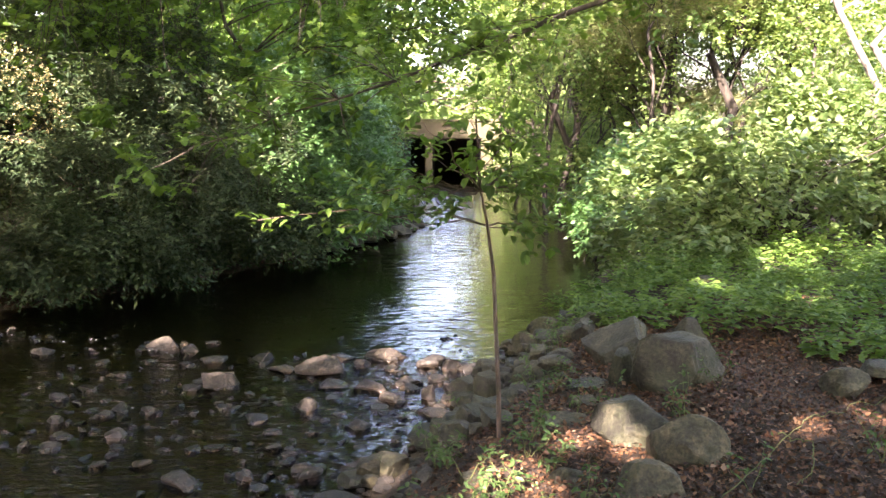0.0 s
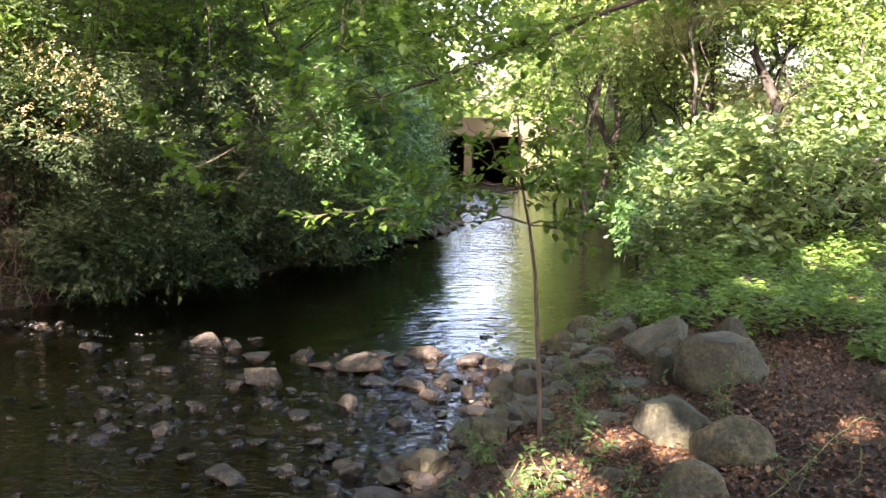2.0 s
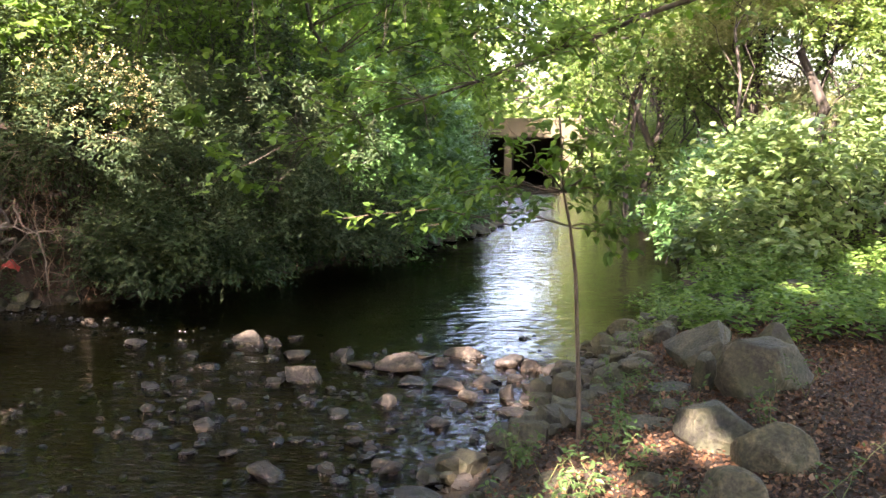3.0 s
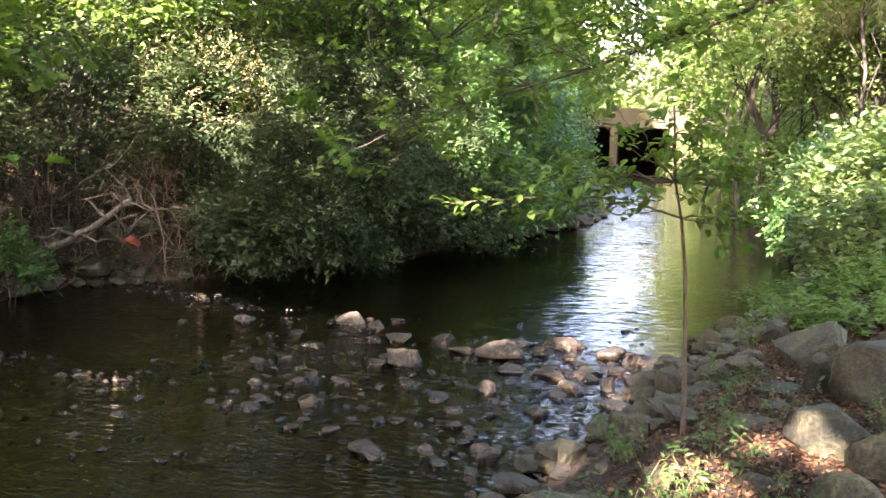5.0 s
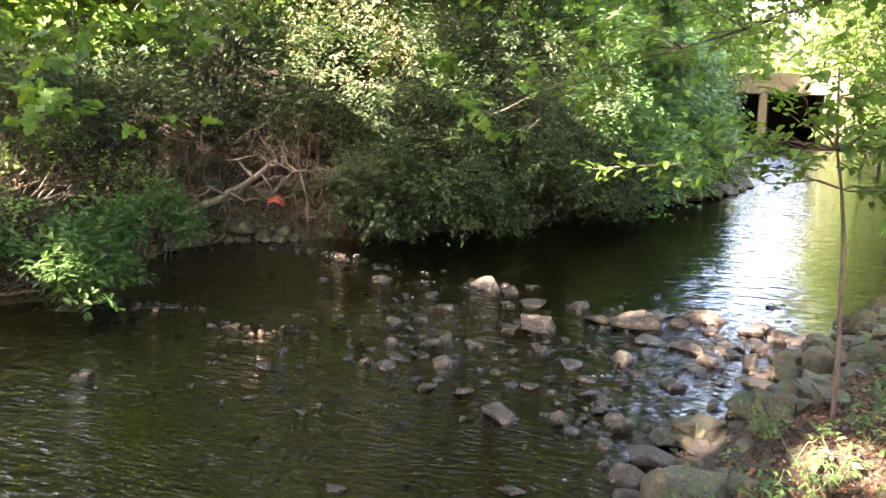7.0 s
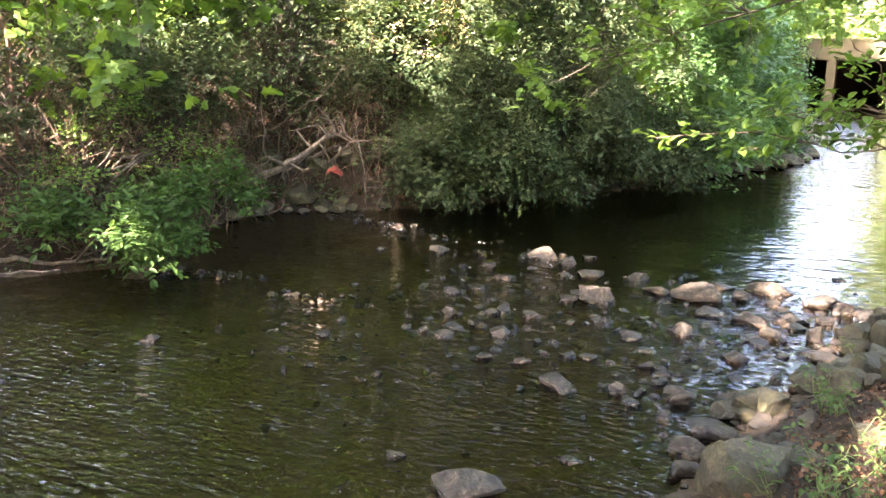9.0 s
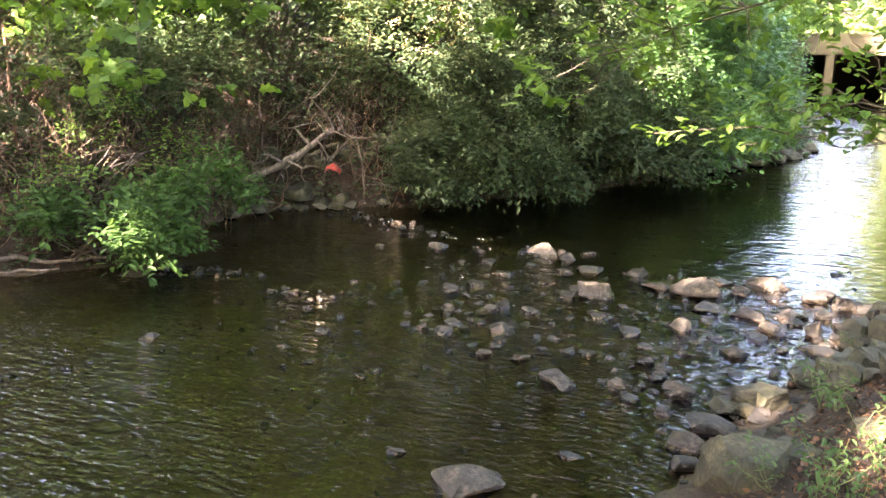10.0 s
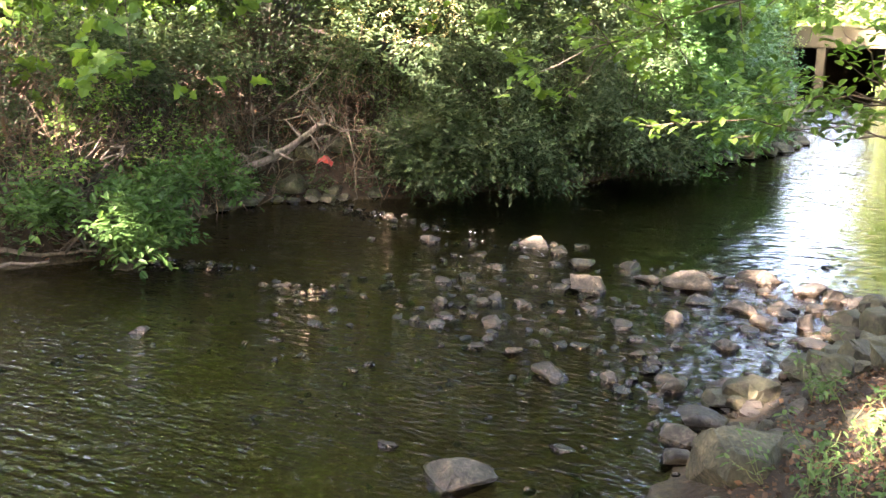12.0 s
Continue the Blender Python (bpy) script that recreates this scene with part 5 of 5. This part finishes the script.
def hanging_spray(label, line, leaf_at, size, seed, spread=0.35, per=5):
    """A thin twig that hangs into view with maple leaves along it."""
    rng = np.random.default_rng(seed)
    wood, green = Buf(), Buf()
    line = np.asarray(line, float)
    tube(wood, line, 0.008, 0.002, 5, 0, rng)
    for k in leaf_at:
        for _ in range(3):
            e = line[k] + rng.normal(size=3) * [spread, spread, spread * 0.6]
            tw = bend(line[k], e, 4, 0.05, rng)
            tube(wood, tw, 0.003, 0.001, 4, 0, rng)
            sprays(green, tw[1:], np.tile(e - line[k], (3, 1)), per, 0.15, size, 0.95, MAPLE, 0.0, 1.1, rng)
    return plant("maple_branch", label, "branch", line[0], wood, green, BARK, LEAF_MAPLE, "hanging maple branches", ("twig", "foliage"))


hanging_spray("thin maple twig hanging down with broad leaves", [(-6.0, 6.4, 4.2), (-5.6, 5.9, 3.2), (-5.2, 5.4, 2.5), (-5.0, 5.2, 2.0), (-4.95, 5.15, 1.75)], (1, 2, 3, 4), 0.13, 1)
hanging_spray("thin maple twig hanging down with broad leaves", [(-7.6, 6.9, 4.2), (-7.4, 6.6, 3.2), (-7.3, 6.4, 2.5), (-7.2, 6.3, 1.95)], (1, 2, 3), 0.13, 2)
hanging_spray("thin maple twig hanging down with broad leaves", [(-5.2, 7.0, 4.4), (-4.8, 6.3, 3.3), (-4.6, 6.0, 2.7), (-4.4, 5.8, 2.3)], (1, 2, 3), 0.13, 3)
hanging_spray("thin maple twig hanging down with broad leaves", [(-4.0, 8.6, 4.4), (-3.6, 8.5, 3.2), (-3.25, 8.4, 2.4), (-3.0, 8.4, 1.85)], (1, 2, 3), 0.13, 4, 0.3)


def vine_tangle(label, lo, hi, count, seed):
    """Bare brown stems and hoops of old vines."""
    rng = np.random.default_rng(seed)
    base = np.array([(lo[0] + hi[0]) / 2, (lo[1] + hi[1]) / 2, 0.0])
    base[2] = float(height(base[0], base[1]))
    ob = tagged(new("vine_tangle"), label, "vines", "thicket on the far bank")
    ob.location = base
    for _ in range(count):
        x, y = rng.uniform(lo[0], hi[0]), rng.uniform(lo[1], hi[1])
        foot = np.array([x, y, float(height(x, y)) - 0.02])
        top = foot + [rng.normal() * 0.35, rng.normal() * 0.35, rng.uniform(0.5, hi[2])]
        mid = bend(foot, top, 8, 0.0, rng)
        stem = Buf()
        tube(stem, mid, rng.uniform(0.004, 0.010), 0.002, 4, 0, rng)
        for _ in range(3):
            q = mid[rng.integers(3, 8)]
            tube(stem, bend(q, q + rng.normal(size=3) * [0.35, 0.3, 0.2], 6, rng.uniform(-0.3, 0.3), rng), 0.004, 0.0012, 4, 0, rng)
        part("stem", moved(stem, base), VINE_DEAD, ob, smooth=True)


vine_tangle("tangle of bare brown vines hiding the old fence", (-8.3, 5.2), (-6.9, 7.4, 1.7), 80, 51)
vine_tangle("tangle of bare brown vines above the hollow", (-7.6, 7.6), (-6.6, 9.8, 1.6), 70, 52)
vine_tangle("tangle of bare brown vines above the hollow", (-6.6, 10.0), (-5.3, 10.9, 1.5), 36, 53)


def bank_cover():
    """Low ivy and weeds on the slope of the far bank."""
    rng = np.random.default_rng(15)
    green = Buf()
    n = 5200
    y = rng.uniform(4.5, 22.0, n)
    x = np.interp(y, LEFT_Y, LEFT_X) - 0.15 - rng.uniform(0, 1, n) ** 1.3 * 4.0
    p = np.stack([x, y, height(x, y) + rng.uniform(0.0, 0.12, n)], -1)
    sprays(green, p, rng.normal(size=(n, 3)) + [0.5, -0.5, 0.6], 7, 0.2, 0.07, 0.7, SMALL, 0.2, 1.2, rng)
    return tagged(part("bank_ivy", green, LEAF_DARK), "dark ivy and low weeds covering the far bank", "ivy", kind="stuff")


bank_cover()


def bank_debris():
    """Dead leaves and sticks on the far bank."""
    rng = np.random.default_rng(16)
    buf = Buf()
    n = 6000
    y = rng.uniform(4.5, 14.0, n)
    x = np.interp(y, LEFT_Y, LEFT_X) - 0.1 - rng.uniform(0, 4.0, n)
    p = np.stack([x, y, height(x, y) + rng.uniform(0.004, 0.04, n)], -1)
    d = np.stack([*rng.normal(size=(2, n)), rng.normal(size=n) * 0.4], -1)
    leaves(buf, p, d, np.array([0, 0, 1.0]) + rng.normal(size=(n, 3)) * 0.4, rng.uniform(0.03, 0.08, n), 0.7, OVAL)
    for _ in range(160):
        yy = rng.uniform(5.0, 11.5)
        xx = float(np.interp(yy, LEFT_Y, LEFT_X)) - rng.uniform(0.1, 3.0)
        a = np.array([xx, yy, float(height(xx, yy)) + 0.02])
        tube(buf, bend(a, a + [rng.normal() * 0.35, rng.normal() * 0.3, rng.uniform(0.02, 0.5)], 5, 0, rng), 0.008, 0.003, 4, 0, rng)
    return tagged(part("bank_debris", buf, LITTER), "dead leaves and sticks on the slope of the far bank", "leaf litter", kind="stuff")


bank_debris()


def weeds_among_rocks():
    """Small leafy weeds that grow between the rocks of the near bank."""
    rng = np.random.default_rng(17)
    spots = [(0.02, 4.72), (-0.05, 4.9), (0.12, 4.35), (0.5, 4.75), (0.55, 4.3), (0.62, 6.1), (0.75, 5.85), (0.3, 4.1), (0.85, 7.2), (0.6, 5.2), (0.95, 4.85), (1.42, 3.85), (1.8, 5.85), (1.2, 7.5), (1.5, 8.0), (2.05, 3.9), (0.2, 5.75), (0.45, 4.5), (0.18, 3.95), (-0.02, 3.75), (0.42, 4.15), (0.7, 6.4), (0.95, 7.0), (1.1, 7.9), (0.82, 5.2), (1.7, 5.25), (1.35, 4.75), (-0.1, 3.6), (0.1, 3.5), (0.3, 3.55), (-0.22, 3.75), (0.5, 3.65), (0.18, 3.4), (0.4, 3.35), (-0.05, 3.45), (0.0, 3.85), (0.62, 3.75)]
    for x, y in spots:
        green = Buf()
        base = np.array([x, y, max(0.08, float(height(x, y)))])
        ob = tagged(new("weed"), "small leafy green weed between the bank rocks", "weed", "weeds among the rocks")
        ob.location = base
        for _ in range(rng.integers(2, 5)):
            wood = Buf()
            line = bend((0, 0, 0), (rng.normal() * 0.09, rng.normal() * 0.09, rng.uniform(0.12, 0.28)), 6, 0.0, rng)
            tube(wood, line, 0.003, 0.001, 4, 0, rng)
            part("stalk", wood, VINE, ob)
            sprays(green, line[2:], np.tile([rng.normal() * 0.6, rng.normal() * 0.6, 0.3], (4, 1)), 4, 0.065, 0.045, 0.5, OVAL, 0.0, 1.5, rng)
        part("foliage", green, LEAF_SMALL_WEED, ob)


weeds_among_rocks()


def gravel():
    """Pebbles and small stones of the riffle and the water's edge."""
    rng = np.random.default_rng(18)
    bm = bmesh.new()
    bmesh.ops.create_icosphere(bm, subdivisions=2, radius=1.0)
    v0 = np.array([v.co[:] for v in bm.verts])
    f0 = np.array([[v.index for v in f.verts] for f in bm.faces])
    bm.free()
    buf = Buf()
    n = 1000
    y = np.where(rng.uniform(size=n) < 0.85, rng.normal(6.3, 1.1, n), rng.uniform(3.6, 9.5, n))
    lo, hi = np.interp(y, LEFT_Y, LEFT_X), np.interp(y, RIGHT_Y, RIGHT_X)
    x = hi + 0.5 - (hi - lo) * rng.uniform(0, 1, n) ** 1.8 * 0.75
    for ax, ay, bx, by, wide, m in ((-6.0, 9.5, -4.2, 9.0, 0.12, 130), (-6.1, 6.2, -5.0, 6.55, 0.10, 150), (-4.5, 6.15, -3.9, 6.1, 0.09, 70), (-1.6, 6.75, -0.9, 6.6, 0.10, 60)):
        f = rng.uniform(0, 1, m)
        x = np.append(x, ax + (bx - ax) * f + rng.normal(size=m) * wide)
        y = np.append(y, ay + (by - ay) * f + rng.normal(size=m) * wide)
    hi, n = np.interp(y, RIGHT_Y, RIGHT_X), len(x)
    for k in range(n):
        r = 0.015 + 0.06 * rng.uniform() ** 2 if x[k] < hi[k] else rng.uniform(0.02, 0.09)
        cut = unit(rng.normal(size=(7, 3)))
        v = v0.copy()
        for c in cut:
            over = np.maximum(v @ c - 0.42, 0)
            v = v - over[:, None] * c
        z = float(height(x[k], y[k]))
        if x[k] < hi[k]:
            z = rng.uniform(-0.035, -0.005)
        buf.add(v * [r, r * rng.uniform(0.7, 1.1), r * rng.uniform(0.45, 0.8)] + [x[k], y[k], z + r * 0.1], f0)
    return tagged(part("gravel", buf, PEBBLE), "small wet pebbles and stones of the riffle", "gravel", kind="stuff")


gravel()


def froth():
    """White flecks of froth and painted glints where the current breaks over the shallows."""
    rng = np.random.default_rng(29)
    buf = Buf()
    runs = [(-6.0, 9.5, -4.6, 9.1, 0.10, 40), (-4.6, 9.1, -3.2, 8.7, 0.14, 20), (-3.3, 8.4, -2.3, 8.2, 0.10, 16), (-3.6, 7.5, -2.4, 7.1, 0.16, 14), (-2.6, 6.6, -1.2, 6.3, 0.18, 14), (-6.0, 6.25, -5.0, 6.55, 0.08, 24)]
    ring = np.arange(6) * math.pi / 3
    for ax, ay, bx, by, wide, count in runs:
        for _ in range(count):
            f = rng.uniform()
            c = np.array([ax + (bx - ax) * f + rng.normal() * wide, ay + (by - ay) * f + rng.normal() * wide, 0.004])
            size, thin = 0.004 + 0.012 * rng.uniform() ** 2.5, rng.uniform(0.35, 0.7)
            rim = np.stack([np.cos(ring) * size * rng.uniform(0.7, 1.3, 6), np.sin(ring) * size * thin * rng.uniform(0.7, 1.3, 6), np.zeros(6)], -1)
            top = rim * 0.55 + [0, 0, size * 0.3]
            v = np.concatenate([rim, top]) + c
            buf.add(v, np.array([(i, (i + 1) % 6, 6 + (i + 1) % 6, 6 + i) for i in range(6)] + [(6, 7, 8, 9), (9, 10, 11, 6)]))
    return tagged(part("froth", buf, FROTH_GLINT), "small white flecks of froth and painted glints on the riffle", "froth", kind="stuff")


froth()


def path_vine():
    rng = np.random.default_rng(19)
    for label, pts in (("thin green vine trailing over the dead leaves", [(1.02, 3.5), (1.25, 3.75), (1.6, 4.15), (2.0, 4.6), (2.4, 4.95), (2.9, 5.15)]),
                       ("thin green vine trailing over the dead leaves", [(1.75, 4.4), (1.85, 4.2), (1.75, 3.95), (1.6, 3.75)])):
        pts = np.array([(x, y, float(height(x, y)) + 0.05) for x, y in pts])
        t = np.linspace(0, len(pts) - 1, 30)
        line = np.stack([np.interp(t, np.arange(len(pts)), pts[:, k]) for k in range(3)], -1) + rng.normal(size=(30, 3)) * [0.008, 0.008, 0.012]
        buf = Buf()
        tube(buf, line - line[0], 0.0032, 0.0022, 6, 0, rng)
        ob = tagged(part("vine", buf, VINE, smooth=True), label, "vine")
        ob.location = line[0]


path_vine()


def chain_fence():
    """A sagging rusty chain-link fence in the thicket of the far bank."""
    ob = tagged(new("chain_link_fence"), "old rusty chain-link fence half buried in the thicket", "fence")
    a, b = np.array([-8.5, 4.6]), np.array([-7.6, 10.8])
    for k in range(4):
        q = a + (b - a) * k / 3
        buf = Buf()
        z = float(height(q[0], q[1]))
        tube(buf, [(q[0], q[1], z - 0.2), (q[0], q[1], z + 0.8), (q[0], q[1], z + 1.35)], 0.018, 0.018, 8)
        part("post", buf, RUSTY_WIRE, ob, smooth=True)
    buf = Buf()
    u = unit(b - a)
    step, tall, length = 0.075, 1.2, float(np.linalg.norm(b - a))
    for k in range(int(length / step) + 20):
        for sgn in (1, -1):
            s0 = k * step - (tall if sgn > 0 else 0)
            hs = np.linspace(0, tall, 7)
            ss = s0 + hs if sgn > 0 else s0 - hs
            ok = (ss >= 0) & (ss <= length)
            if ok.sum() < 2:
                continue
            pts = a + ss[ok, None] * u
            z = height(pts[:, 0], pts[:, 1]) + 0.1 + hs[ok]
            tube(buf, np.column_stack([pts + np.sin(hs[ok] * 2 + ss[ok])[:, None] * 0.03, z]), 0.0025, 0.0025, 3)
    part("wire_mesh", buf, RUSTY_WIRE, ob)


chain_fence()
hang = Buf()
tube(hang, [(0, 0, 0.0), (-0.02, 0, -0.5), (0.0, 0.01, -0.9), (0.01, 0, -1.2), (0.06, 0, -1.34)], 0.006, 0.003, 6)
ob = tagged(part("hanging_vine", hang, BARK, smooth=True), "thin bare vine hanging from the trees", "vine")
ob.location = (-1.80, 5.7, 3.83)
